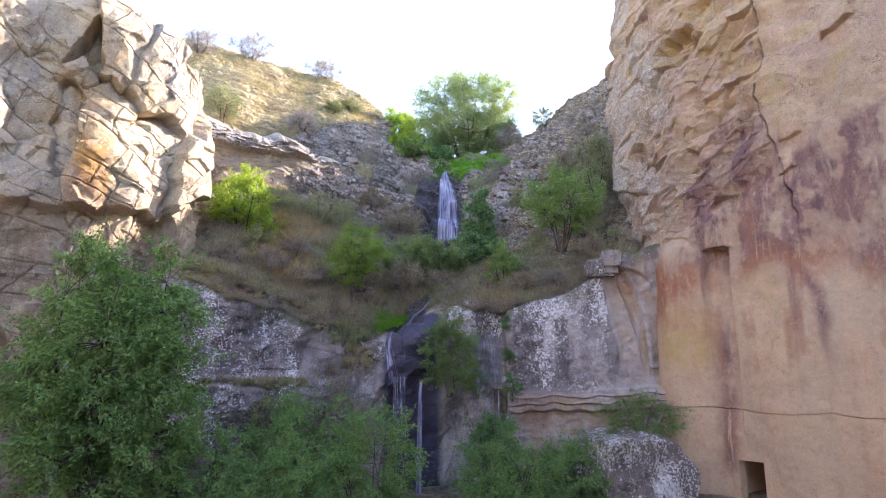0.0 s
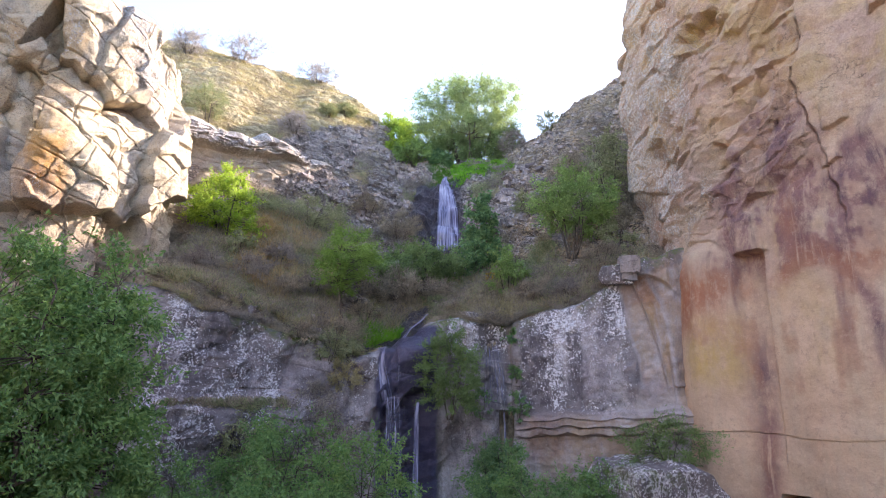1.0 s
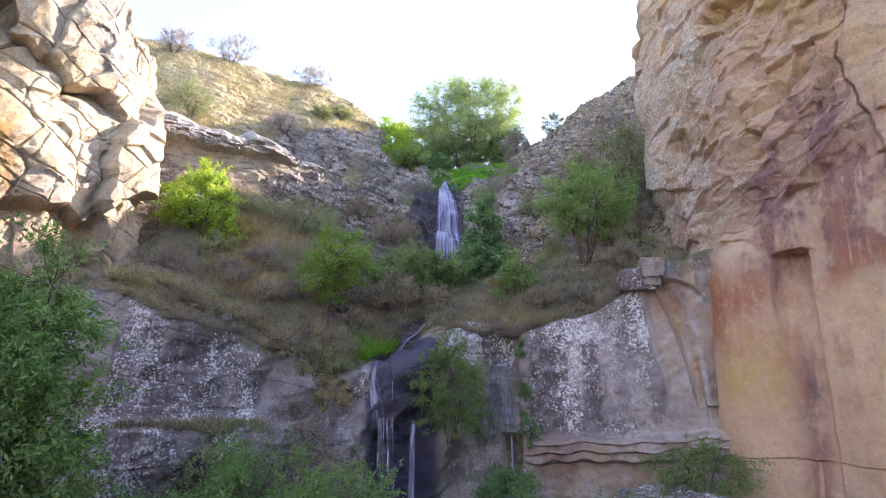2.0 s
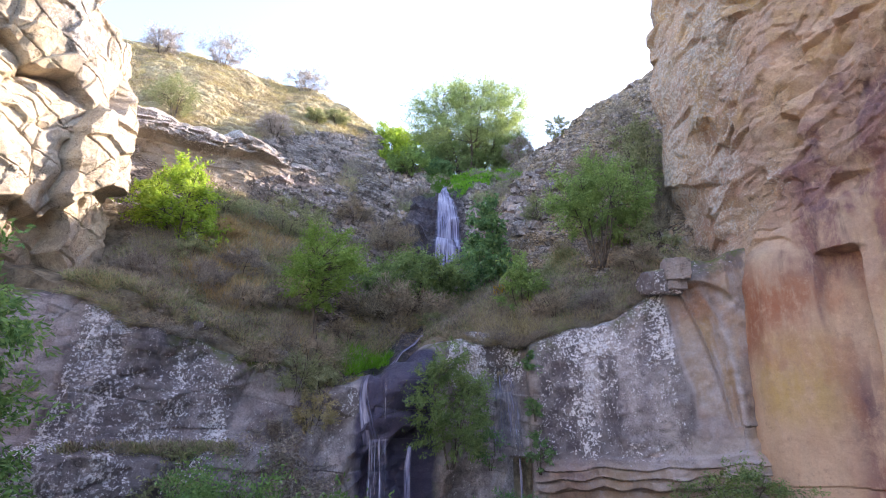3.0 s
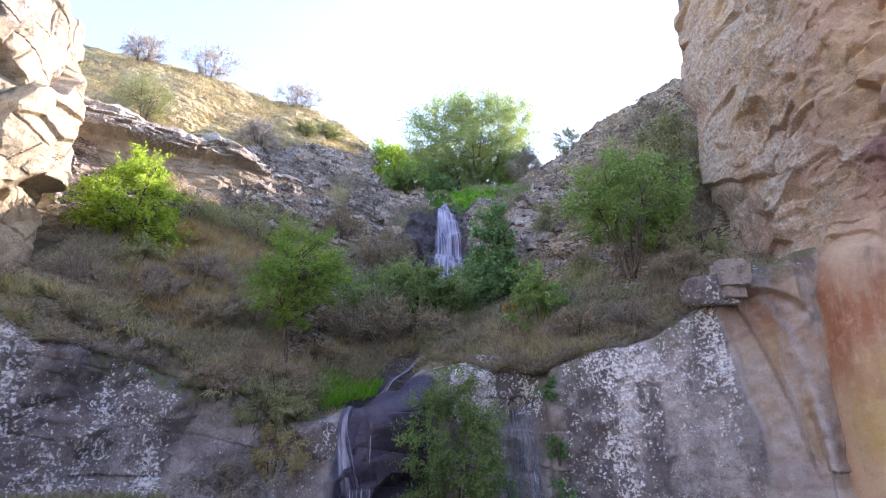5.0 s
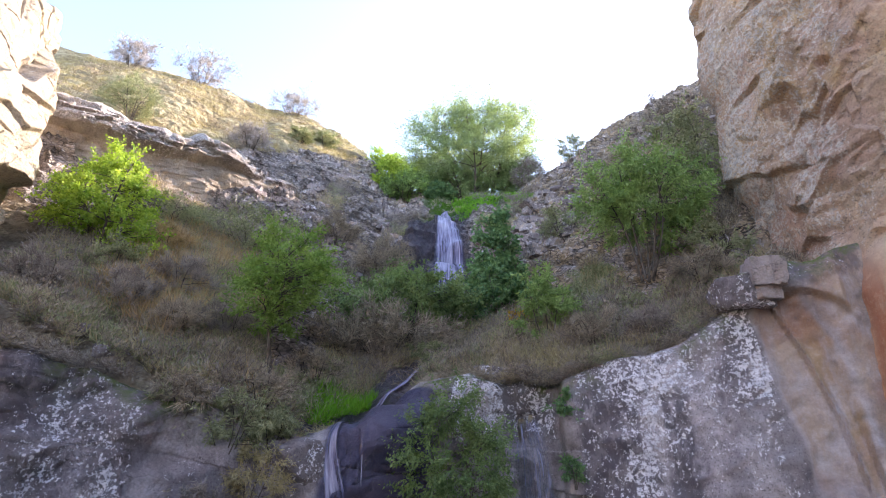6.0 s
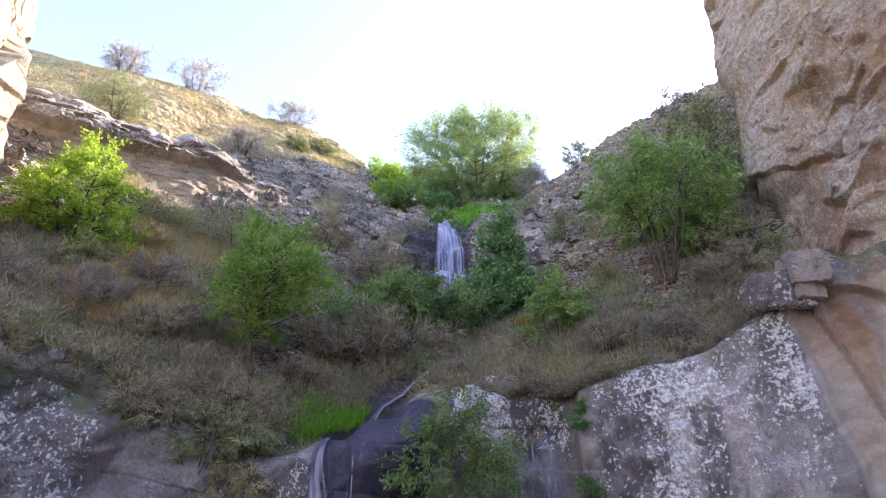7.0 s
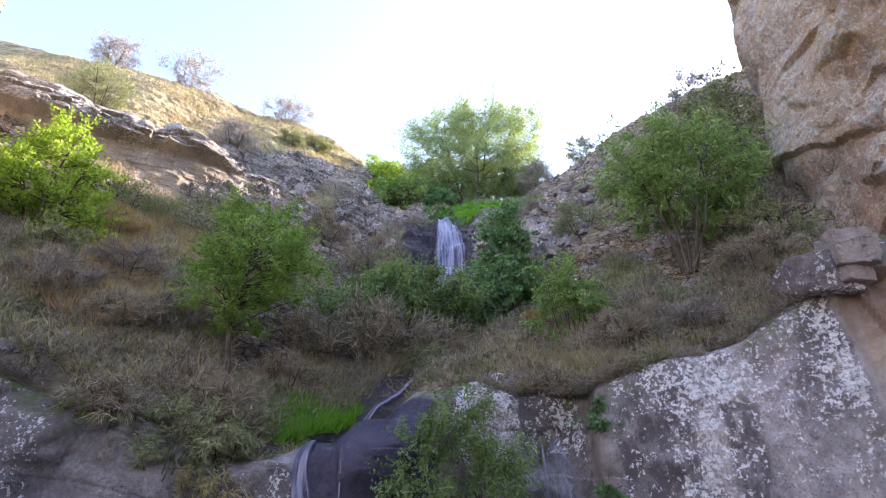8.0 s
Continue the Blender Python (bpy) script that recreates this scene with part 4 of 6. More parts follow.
def ledge_masks(p, z, s, on_top):
    w = z - ledge_under(p[:, 0])
    n = fbm(p, 2.0, 4, 98)
    over = ramp(w + 0.15 * n, -0.1, 0.15)
    return {"warm": 0.5 * (1 - over) * ramp(n, -0.5, 0.2), "stain": 0 * z, "lichen": np.clip(0.35 + 0.4 * over + 0.2 * n, 0, 1), "moss": 0.2 * on_top, "wet": 0 * z, "crust": np.clip(0.6 * over + 0.35 * ramp(n, 0.0, 0.4), 0, 1), "rust": 0 * z, "broken": 0.8 + 0 * z}


cliff("cliff_ledge", [(-8.2, 49.0), (-9.2, 46.6), (-11, 44.2), (-14.5, 41.6), (-18, 39.2), (-21, 39.0), (-25, 39.4), (-32, 39.4)], 16.5, lambda s, xy: smooth_interp(xy[:, 0], [-32, -25, -21, -18, -15, -11.6, -9], [28, 26.4, 25.5, 25.0, 24.7, 24.6, 24.4], 0.8) + 0.2 * np.sin(s * 1.1), 0.08, ledge_shape, ledge_masks, MAT_LEDGE,
      "grey bedded rock ledge jutting over a smooth face", 3.0, slope=0.35)


def scoop(z):
    """The water-worn channel at the wall's right hand end: its two edges and where it runs."""
    return np.interp(z, [6.6, 7.7, 9.4, 11.1, 13.0], [10.95, 10.82, 10.57, 10.15, 9.50]), np.interp(z, [6.6, 7.7, 8.8, 10.3, 11.7, 13.0], [11.0, 10.98, 10.95, 10.88, 10.6, 10.1]), ramp(z, 6.2, 8.8)


def wall_shape(p, z, s):
    x = p[:, 0]
    rim = rim_z(x)
    f1, o1 = joints(s, z, 3.0, 2.4, 12, 81)
    f2, o2 = joints(s, z, 1.2, 0.9, -20, 82)
    f3, o3 = joints(s, z, 0.36, 0.3, 10, 83)
    flatter = ramp(x, 3.6, 4.6)                      # the right hand wall is the smoother one
    sl, gp = slabs(s, z + 0.1 * x, 2.4, 1.15, 84)
    out = (0.45 * f1 + 0.26 * f2 + 0.05 * sl) * (1 - 0.85 * flatter) + (0.09 - 0.04 * flatter) * f3 + 0.05 * fbm(p, 0.35, 3, 8) + (0.13 - 0.07 * flatter) * fbm(p, 2.0, 4, 5)
    drop = rim - z
    out += -(0.26 + 0.2 * f2) * np.exp(-drop / 0.2) + drop * np.interp(x, [-14, -9, -5, -2, 2, 6, 12], [0.22, 0.20, 0.12, 0.10, 0.04, 0.05, 0.02])
    # the lower step of the left hand wall, with a grassy shelf on it
    out += 1.1 * ramp(-x, 5.6, 7.2) * (1 - ramp(z + 0.3 * fbm(p, 2, 2, 88), 6.6, 7.2))
    # edge where the right hand wall begins, and the wet bay left of it
    out -= 0.45 * ramp(x, 1.7, 2.1) * (1 - ramp(x, 3.5, 3.75)) * ramp(z, 4, 6)
    # ledges of bedded rock below the right hand wall
    right = ramp(x, 3.6, 4.4) * (1 - ramp(x, 11.2, 12.5))
    bed = 6.3 + 0.05 * (x - 6) + 0.05 * np.sin(x * 1.3) + 0.02 * np.sin(x * 5.3)
    for k, (drop_to, stand_out) in enumerate([(0.0, 0.20), (0.36, 0.32), (0.72, 0.22)]):
        b = bed - drop_to - 0.05 * np.sin(x * (2.7 + k))
        out += right * stand_out * (ramp(z, b - 0.34, b - 0.30) - ramp(z, b - 0.05, b + 0.12 * (1 + k % 2)))
    out -= right * 0.2 * (1 - ramp(z, bed - 1.15, bed - 1.05))
    # dark wet knob, the hollow behind the falling water, and the slot beside it
    knob = np.exp(-(((x + 1.9) / 1.5) ** 4)) * np.exp(-((z - 8.6) / 1.45) ** 4)
    out += 1.0 * knob
    brow = z + 0.45 * fbm(p, (0.8, 0.8, 3), 3, 89) - 0.25 * x
    out -= 1.5 * np.exp(-((x + 1.9) / 1.15) ** 4) * (1 - ramp(brow, 7.3, 7.8))
    out -= 1.1 * np.exp(-((x - 3.1) / 0.42) ** 4) * (1 - ramp(z, 6.2, 6.4))
    # curved channel at the right hand end, under a rounded mound
    left, right_, on = scoop(z)
    arch = 13.05 - 0.12 * ((x - 9.85) / 0.6) ** 2 * (x > 9.85) - 0.1 * (x < 9.5)
    on = on * (1 - ramp(z, arch - 0.15, arch))
    out -= on * 0.30 * ramp(x, left - 0.12, left + 0.14) * (1 - 0.75 * ramp(x, left + 0.25, right_ + 0.1))
    out -= 0.30 * ramp(x, 9.0, 9.5) * (1 - ramp(x, left - 0.1, left)) * ramp(z, 7.2, 8) * (1 - ramp(z, arch - 0.3, arch)) * ramp(x - np.interp(z, [7.2, 8.75, 10.3, 12.4], [9.55, 9.8, 9.5, 9.1]), -0.3, 0.15)
    out += 0.10 * ramp(x, right_, right_ + 0.3) * (1 - ramp(x, 11.15, 11.6)) * ramp(z, 6.0, 8.8) * (1 - ramp(z, 13, 14))
    out += 0.26 * ramp(x, 9.35, 9.55) * (1 - ramp(x, 11.1, 11.35)) * ramp(z, arch - 0.06, arch + 0.10) * (1 - 0.6 * ramp(z, 13.3, 14.4))
    out -= 0.18 * ramp(x, 11.25, 11.9) * (1 - ramp(x, 12.0, 12.5)) * ramp(z, 5.0, 10.5)
    crack = np.clip((0.4 * o2 + 0.5 * o1 + 0.15 * gp) * (1 - flatter), 0, 1)
    out -= 0.06 * crack
    return out, crack


def wall_masks(p, z, s, on_top):
    x = p[:, 0]
    n = fbm(p, 2.5, 4, 91)
    rim = rim_z(x)
    wav = x + 0.22 * fbm(p, (0.7, 0.7, 3), 4, 92)
    fine = fbm(p, (1.0, 1.0, 2.2), 4, 93)
    bound = np.interp(z, [7.2, 8.75, 10.3, 12.4], [9.55, 9.8, 9.5, 9.1]) + 0.2 * n
    upper = ramp(z + 0.8 * n + 0.12 * (x - 7), 9.2, 10.4)
    lich = ramp(wav, 3.7, 4.1) * (1 - ramp(wav, bound - 0.25, bound)) * np.maximum(0.85 * upper, 0.68 + 0.14 * np.exp(-((wav - 6.0) / 0.3) ** 4) - 0.14 * ramp(wav, 6.9, 7.6))
    lich = np.maximum(lich, ramp(x, -0.2, 0.6) * (1 - ramp(wav, 3.4, 3.8)) * (0.45 + 0.5 * ramp(z, 8.8, 9.8)))
    lich = np.maximum(lich, 0.62 * ramp(x, 9.4, 9.6) * (1 - ramp(x, 11.4, 11.7)) * ramp(z, 12.9, 13.8))
    west = ramp(-wav, 12.9, 12.5)
    lich = np.maximum(lich, west * (1 - ramp(wav, -7.6, -7.0)) * np.maximum(0.70 * (1 - ramp(z + 0.5 * n, 8.3, 9.2)), np.maximum(0.64, 0.84 * ramp(-wav, 10.6, 11.2))))
    lich = np.maximum(lich, 0.55 * ramp(wav, -7.4, -6.8) * (1 - ramp(wav, -4.0, -3.4)) * (1 - 0.6 * ramp(z, 8.3, 9.0)))
    lich = np.clip(lich + 0.16 * fine, 0, 1) * ramp(z, 2, 5) * np.where(x > 3.4, 0.2 + 0.8 * ramp(z, 5.9, 6.6), 1)
    wet = np.exp(-((x + 1.75) / 1.65) ** 6) * (1 - ramp(z, 10.6, 11))
    left, right_, on = scoop(z)
    on = on * (1 - ramp(z, 13.0, 13.1))
    inside = on * np.maximum(0.6 * ramp(wav, bound - 0.1, bound + 0.15), ramp(x, left, left + 0.08)) * (1 - ramp(x, right_, right_ + 0.15))
    warm = np.maximum(np.maximum(inside, 0.75 * ramp(x, right_ + 0.05, right_ + 0.4)), 0.7 * ramp(x, 3.5, 5) * (1 - ramp(z, 5.9, 6.6)))
    dark1 = ramp(wav, 3.8, 4.1) * (1 - ramp(wav, 5.5, 5.8)) * ramp(z, 6.3, 6.8) * (1 - ramp(z + 0.5 * n, 10.8, 11.4))
    dark2 = ramp(wav, 6.2, 6.4) * (1 - ramp(wav, 6.9, 7.15)) * ramp(z, 6.5, 7) * (1 - ramp(z + 0.5 * n, 10.0, 10.8))
    dark3 = ramp(-wav, 8.3, 8.8) * (1 - ramp(-wav, 10.6, 11.3)) * ramp(z + 0.4 * n, 8.7, 9.3)
    crust = np.maximum(np.maximum(dark1, 0.95 * dark2), 0.95 * dark3)
    crust = np.maximum(crust, 0.9 * np.exp(-(rim - z) / 0.6) * ramp(n + 0.6 * fine, -0.5, 0.15) * (np.abs(x + 1.5) > 2.2))
    crust = np.maximum(crust, 0.5 * ramp(fine, 0.1, 0.5) * (x < 0) * (x > -13))
    crust = np.maximum(crust, 0.8 * ramp(x, 9.3, 9.6) * ramp(z, 12.9, 13.4) * ramp(fine + n, -0.4, 0.3))
    crust = np.maximum(crust, 0.6 * ramp(x, right_ + 0.1, right_ + 0.3) * ramp(z, 6.5, 8) * ramp(fine, -0.4, 0.3))
    crust = np.maximum(crust, 0.8 * ramp(wav, 0.2, 0.6) * (1 - ramp(wav, 2.0, 2.4)) * np.exp(-((z - 9.0) / 0.7) ** 2))
    moss = np.exp(-np.abs(rim - z) / 0.4) * ramp(n, 0.05, 0.4) + 0.9 * np.exp(-((x + 0.45) / 0.25) ** 2) * (1 - ramp(z, 6.5, 8))
    return {"warm": np.clip(warm, 0, 1), "stain": np.clip(0.4 * ramp(n, 0, 0.6) + 0.25 * ramp(-x, 4, 7), 0, 1), "lichen": np.clip(lich, 0, 1) * (1 - 0.8 * wet) * (1 - np.clip(2.8 * inside, 0, 1)), "moss": np.clip(moss, 0, 1), "wet": np.clip(wet, 0, 1), "crust": np.clip(crust, 0, 1), "rust": 0.35 * np.clip(warm, 0, 1) * ramp(n, -0.2, 0.4), "broken": 0.25 + 0.55 * (1 - ramp(x, 3, 4.5))}


WALL = cliff("cliff_terrace", list(zip(WALL_X[::-1], WALL_Y[::-1])), -0.5, lambda s, xy: rim_z(xy[:, 0]), 0.055, wall_shape, wall_masks, MAT_WALL,
             "grey sandstone terrace wall with white lichen and dark crust", 2.5)


def boulder(name, label, size, seed, at, turn=0.0, lichen=0.8, cells=1.0, res=60, square=0.0):
    """A weathered block: a ball pressed towards a box and broken into faces."""
    u, v = np.meshgrid(np.linspace(0, 2 * np.pi, res * 2 + 1), np.linspace(0, np.pi, res))
    q = np.stack([np.cos(u) * np.sin(v), np.sin(u) * np.sin(v), np.cos(v)], -1).reshape(-1, 3)
    rs = np.random.RandomState(seed)
    cuts = rs.normal(0, 1, (16, 3))
    cuts /= np.linalg.norm(cuts, axis=1, keepdims=True)
    cuts = np.concatenate([cuts, np.eye(3), -np.eye(3)])
    far = np.concatenate([rs.uniform(0.95, 1.25, 16) + square, np.ones(6)])
    reach = (far[None] / np.maximum(q @ cuts.T, 0.05)).min(1)
    p = q * reach[:, None] * np.asarray(size) / 2
    m = min(size)
    f2, _, _ = facets(p + seed * 7.3, m * 0.28 * cells, 0.8, seed + 1)
    p = p + q * (0.03 * m * f2 + 0.03 * m * fbm(p + seed, m * 0.3, 4, seed))[:, None]
    n = fbm(p + seed, 1.0, 3, seed + 3)
    one = np.ones(len(p))
    me = mesh_np(name, p, grid_faces(res, res * 2 + 1), False, {"warm": (0.2 if lichen > 0.1 else 0.3) * one, "stain": 0.2 * one, "lichen": lichen * (0.85 + 0.3 * n), "crust": (0.7 if lichen > 0.1 else 0.0) * one, "rust": 0 * one, "broken": 0.6 * one, "moss": np.clip(0.5 * ramp(p[:, 2] / size[2], 0.3, 0.45) * (n > 0), 0, 1), "wet": 0 * one, "crack": 0 * one})
    ob = part_np(name, me, MAT_WALL)
    ob.matrix_basis = pose(*at, 0, 0, turn)
    return tagged(ob, label, "boulder")


boulder("boulder", "huge grey boulder crusted with pale lichen", (4.8, 4.2, 7.0), 13, (8.9, 29.7, 1.05), 22, 0.95, 1.0, 90, 0.18)
boulder("rock_block", "sloping grey slab crusted with lichen on the wall's rim", (1.5, 1.4, 1.0), 5, (9.0, 33.0, 13.15), 10, 0.75, 1.2, 40, 0.1)
boulder("rock_block", "smooth squared buff block wedged on the wall's rim", (0.95, 0.9, 0.85), 6, (9.45, 32.45, 13.6), -6, 0.02, 1.2, 40, 0.4)
boulder("rock_block", "small ochre block under a larger one on the rim", (0.7, 0.7, 0.4), 31, (9.35, 32.5, 13.0), 12, 0.0, 1.2, 24, 0.4)
boulder("rock_block", "pale lichen-crusted rock beside the stream", (1.7, 1.6, 1.2), 27, (-4.1, 33.75, 8.45), 40, 0.6, 1.2, 40)
boulder("rock_block", "pale flat rock on the terrace's edge", (1.9, 1.5, 0.6), 8, (1.6, 37.0, 11.45), -15, 0.7, 1.2, 40)


# loose stones along the terrace's rim and below the rocky hill
rs_stone = np.random.RandomState(77)
for i in range(30):
    on_rim = i < 12
    x = rs_stone.uniform(-12.5, 9)
    if on_rim and -3.6 < x < 0.3:
        x = -3.8 - rs_stone.uniform(0, 6)
    y = float(wall_y(x)) + rs_stone.uniform(1.1, 3.2) if on_rim else rs_stone.uniform(42, 50)
    if not on_rim and -2.5 < x < 3.5:
        x -= 6.5
    size = rs_stone.uniform(0.3, 0.8) if on_rim else rs_stone.uniform(0.4, 1.1)
    dims = (size * rs_stone.uniform(0.9, 1.5), size, size * rs_stone.uniform(0.45, 0.7))
    z = float(on_ground(x, y))
    tagged(boulder("stone", "pale lichen-spotted stone on the terrace slope" if on_rim else "grey weathered stone below the rocky hill", dims, 200 + i, (x, y, z + 0.02 * size), rs_stone.uniform(0, 180), 0.6, 1.2, 14), group="loose stones")


def stone_material():
    k = Nodes("lichened_stone")
    chance = k.n.new("ShaderNodeNewGeometry").outputs["Random Per Island"]
    col = k.mix(chance, (0.20, 0.165, 0.16), (0.40, 0.335, 0.32))
    col = k.mix(k.fit(k.noise(1.6, 5, 0.65), 0.5, 0.66, 0, 0.8), col, (0.47, 0.34, 0.24))
    col = k.mix(k.fit(k.noise(5.0, 6, 0.75), 0.53, 0.60), col, (0.58, 0.52, 0.50))
    col = k.mix(k.fit(k.noise(6.5, 6, 0.75), 0.53, 0.61), col, (0.09, 0.078, 0.08))
    return k.done(col, 0.93, k.bump(k.noise(9, 6, 0.75), 0.7, 0.06))


MAT_STONE = stone_material()


def scree(name, label, seed, count, box, sizes, keep):
    """Broken blocks bedded in a rocky slope: boxes with skewed corners and a chipped edge."""
    rs = np.random.RandomState(seed)
    x, y = rs.uniform(box[0], box[1], count * 8), rs.uniform(box[2], box[3], count * 8)
    ok = np.where(keep(x, y, fbm(np.stack([x, y, 0 * x], 1), 2.2, 3, seed)))[0][:count]
    x, y = x[ok], y[ok]
    n = len(x)
    corner = np.array([(a, b, c) for c in (-1, 1) for b in (-1, 1) for a in (-1, 1)], float)
    size = sizes[0] + (sizes[1] - sizes[0]) * rs.uniform(0, 1, n) ** 2.2
    dims = np.stack([size * rs.uniform(0.8, 1.5, n), size * rs.uniform(0.6, 1.0, n), size * rs.uniform(0.35, 0.75, n)], 1) / 2
    V = corner[None] * dims[:, None] * rs.uniform(0.62, 1.1, (n, 8, 3))
    a, dip = rs.normal(0, 0.35, n), 0.29 + rs.normal(0, 0.14, n)
    vx, vz = V[:, :, 0] * np.cos(dip)[:, None] + V[:, :, 2] * np.sin(dip)[:, None], V[:, :, 2] * np.cos(dip)[:, None] - V[:, :, 0] * np.sin(dip)[:, None]
    ux, uy = vx * np.cos(a)[:, None] - V[:, :, 1] * np.sin(a)[:, None], vx * np.sin(a)[:, None] + V[:, :, 1] * np.cos(a)[:, None]
    P = np.stack([ux + x[:, None], uy + y[:, None], vz + (on_ground(x, y) + 0.03 * size)[:, None]], -1)
    quads = np.array([(0, 2, 3, 1), (4, 5, 7, 6), (0, 1, 5, 4), (2, 6, 7, 3), (0, 4, 6, 2), (1, 3, 7, 5)])
    F = (np.arange(n)[:, None, None] * 8 + quads[None]).reshape(-1, 4)
    return tagged(part_np(name, mesh_np(name, P.reshape(-1, 3), F, False), MAT_STONE), label, "rocks", kind="stuff")


scree("rock_rubble", "grey lichen-spotted rock rubble bedded in the hillside", 301, 1500, (-13, -1.2, 42.5, 58), (0.16, 0.75), lambda x, y, n: (n > -0.05) & (on_ground(x, y, "rocky") > 0.55) & (on_ground(x, y, "top") < 0.5) & (on_ground(x, y, "wet") < 0.15))
scree("rock_rubble", "pale pinkish rock blocks beside the waterfall", 302, 190, (2.0, 7.0, 44, 52), (0.3, 1.2), lambda x, y, n: (n > 0.05) & (on_ground(x, y, "wet") < 0.3))
scree("rock_rubble", "mauve-grey rock rubble on the rocky crest", 303, 330, (6.0, 19.0, 44, 60), (0.2, 0.75), lambda x, y, n: n > 0.15)


# ---- plants ----
def leaves(rs, pos, out, length, width, droop, spread=0.9):
    """One pointed, folded leaf at every place."""
    n = len(pos)
    d = out * 0.7 + rs.normal(0, spread, (n, 3)) * 0.6
    d[:, 2] -= droop
    d /= np.linalg.norm(d, axis=1, keepdims=True) + 1e-9
    side = np.cross(d, rs.normal(0, 1, (n, 3)))
    side /= np.linalg.norm(side, axis=1, keepdims=True) + 1e-9
    up = np.cross(side, d)
    ln = length * rs.uniform(0.6, 1.25, (n, 1))
    w = width * rs.uniform(0.7, 1.2, (n, 1)) * 0.5
    mid = pos + d * ln * 0.45 + up * ln * 0.08
    V = np.stack([pos, mid + side * w, pos + d * ln - up * ln * 0.06, mid - side * w], 1).reshape(-1, 3)
    return V, np.arange(4 * n).reshape(n, 4)


def bend(a, b, sag, rs, k=5):
    t = np.linspace(0, 1, k)[:, None]
    m = (a + b) / 2 + rs.normal(0, 0.12, 3) * np.linalg.norm(b - a) + np.array((0, 0, sag))
    return (1 - t) ** 2 * a + 2 * t * (1 - t) * m + t * t * b


def plant(name, label, category, size, leaf, count, clumps, seed, mat, stems=4, trunk=0.25, low=0.12, droop=0.3, clump=0.13, girth=0.05, flat=0.0, twigs=True, group=""):
    """A tree or bush over the origin: trunk with limbs and a crown of single leaves. size: width, depth, height."""
    rs = np.random.RandomState(seed)
    w, dpt, h = size
    root = new(name)
    root.empty_display_size = 0.2
    tagged(root, label, category, group)
    u = rs.normal(0, 1, (clumps, 3))
    u /= np.linalg.norm(u, axis=1, keepdims=True)
    rad = rs.uniform(0.15, 1, clumps) ** 0.42
    rad *= 0.86 + 0.30 * vnoise(u * 1.7 + seed, 1.0, seed) + rs.uniform(-0.05, 0.12, clumps)
    zc = h * (low + (1 - low) * 0.5)
    hz = h * (1 - low) * 0.5
    cen = u * rad[:, None] * np.array((w / 2, dpt / 2, hz)) + (0, 0, zc)
    narrow = 1 - flat * np.clip((zc - cen[:, 2]) / hz, 0, 1)
    cen[:, :2] *= narrow[:, None]
    cen[:, 2] = np.maximum(cen[:, 2], 0.05 * h)
    # stems
    paths, nodes = [], []
    for i in range(stems):
        a = 2 * np.pi * (i + rs.uniform(0, 0.7)) / stems
        r = 0.0 if stems == 1 else 0.04 * w
        base = np.array((r * math.cos(a), r * math.sin(a), -0.15))
        reach = 0.10 if stems == 1 else 0.27
        tip = np.array((reach * w * math.cos(a), reach * dpt * math.sin(a), h * rs.uniform(0.68, 0.86)))
        pts = bend(base, tip, 0.06 * h, rs, 9)
        g = girth * rs.uniform(0.8, 1.15)
        V, F = tubes([(pts, np.linspace(g, g * 0.22, 9))], 6)
        part_np("stem" if stems > 1 else "trunk", mesh_np("stem", V, F), BARK, root)
        nodes.append(np.concatenate([pts[2:], np.linspace(g, g * 0.22, 9)[2:, None]], 1))
    nodes = np.concatenate(nodes)
    vec = np.zeros_like(cen)
    for i, c in enumerate(cen):
        score = np.linalg.norm(nodes[:, :3] - c, axis=1) + 0.8 * np.maximum(0, nodes[:, 2] - c[2])
        nd = nodes[np.argmin(score + rs.uniform(0, 0.25 * w, len(nodes)) * 0.4)]
        pts = bend(nd[:3], c, 0.10 * np.linalg.norm(c - nd[:3]), rs, 5)
        r0 = min(nd[3] * 0.55, 0.02 + 0.012 * np.linalg.norm(c - nd[:3]))
        if twigs:
            paths.append((pts, np.linspace(r0, 0.006, 5)))
        vec[i] = c - nd[:3]
    vec /= np.linalg.norm(vec, axis=1, keepdims=True) + 1e-9
    V, F = tubes(paths, 5)
    tagged(part_np("branchwork", mesh_np("branchwork", V, F), BARK, root), kind="stuff")
    # leaves stand along thin sprays that fan out from every twig's end
    sprays = 4 * clumps
    at = rs.randint(0, clumps, sprays)
    size1 = clump * (w * dpt * h) ** (1 / 3)
    run = vec[at] * 0.9 + rs.normal(0, 0.55, (sprays, 3)) + (0, 0, -0.5 * droop + 0.12)
    run /= np.linalg.norm(run, axis=1, keepdims=True)
    reach = size1 * rs.uniform(0.7, 1.9, (sprays, 1))
    which = rs.randint(0, sprays, count)
    f = rs.uniform(-0.25, 1.0, (count, 1)) ** 1.0
    pos = cen[at][which] + run[which] * reach[which] * f + rs.normal(0, 0.13, (count, 3)) * size1
    pos[:, 2] = np.maximum(pos[:, 2], 0.02)
    out = run[which]
    V, F = leaves(rs, pos, out, leaf[0], leaf[1], droop)
    part_np("crown", mesh_np("crown", V, F, False), mat, root)
    return root


def stand(ob, x, y, z=None, turn=0.0, scale=1.0, lean=0.0):
    ob.matrix_basis = pose(x, y, float(on_ground(x, y)) - 0.05 if z is None else z, 0, lean, turn) @ Matrix.Scale(scale, 4)
    return ob


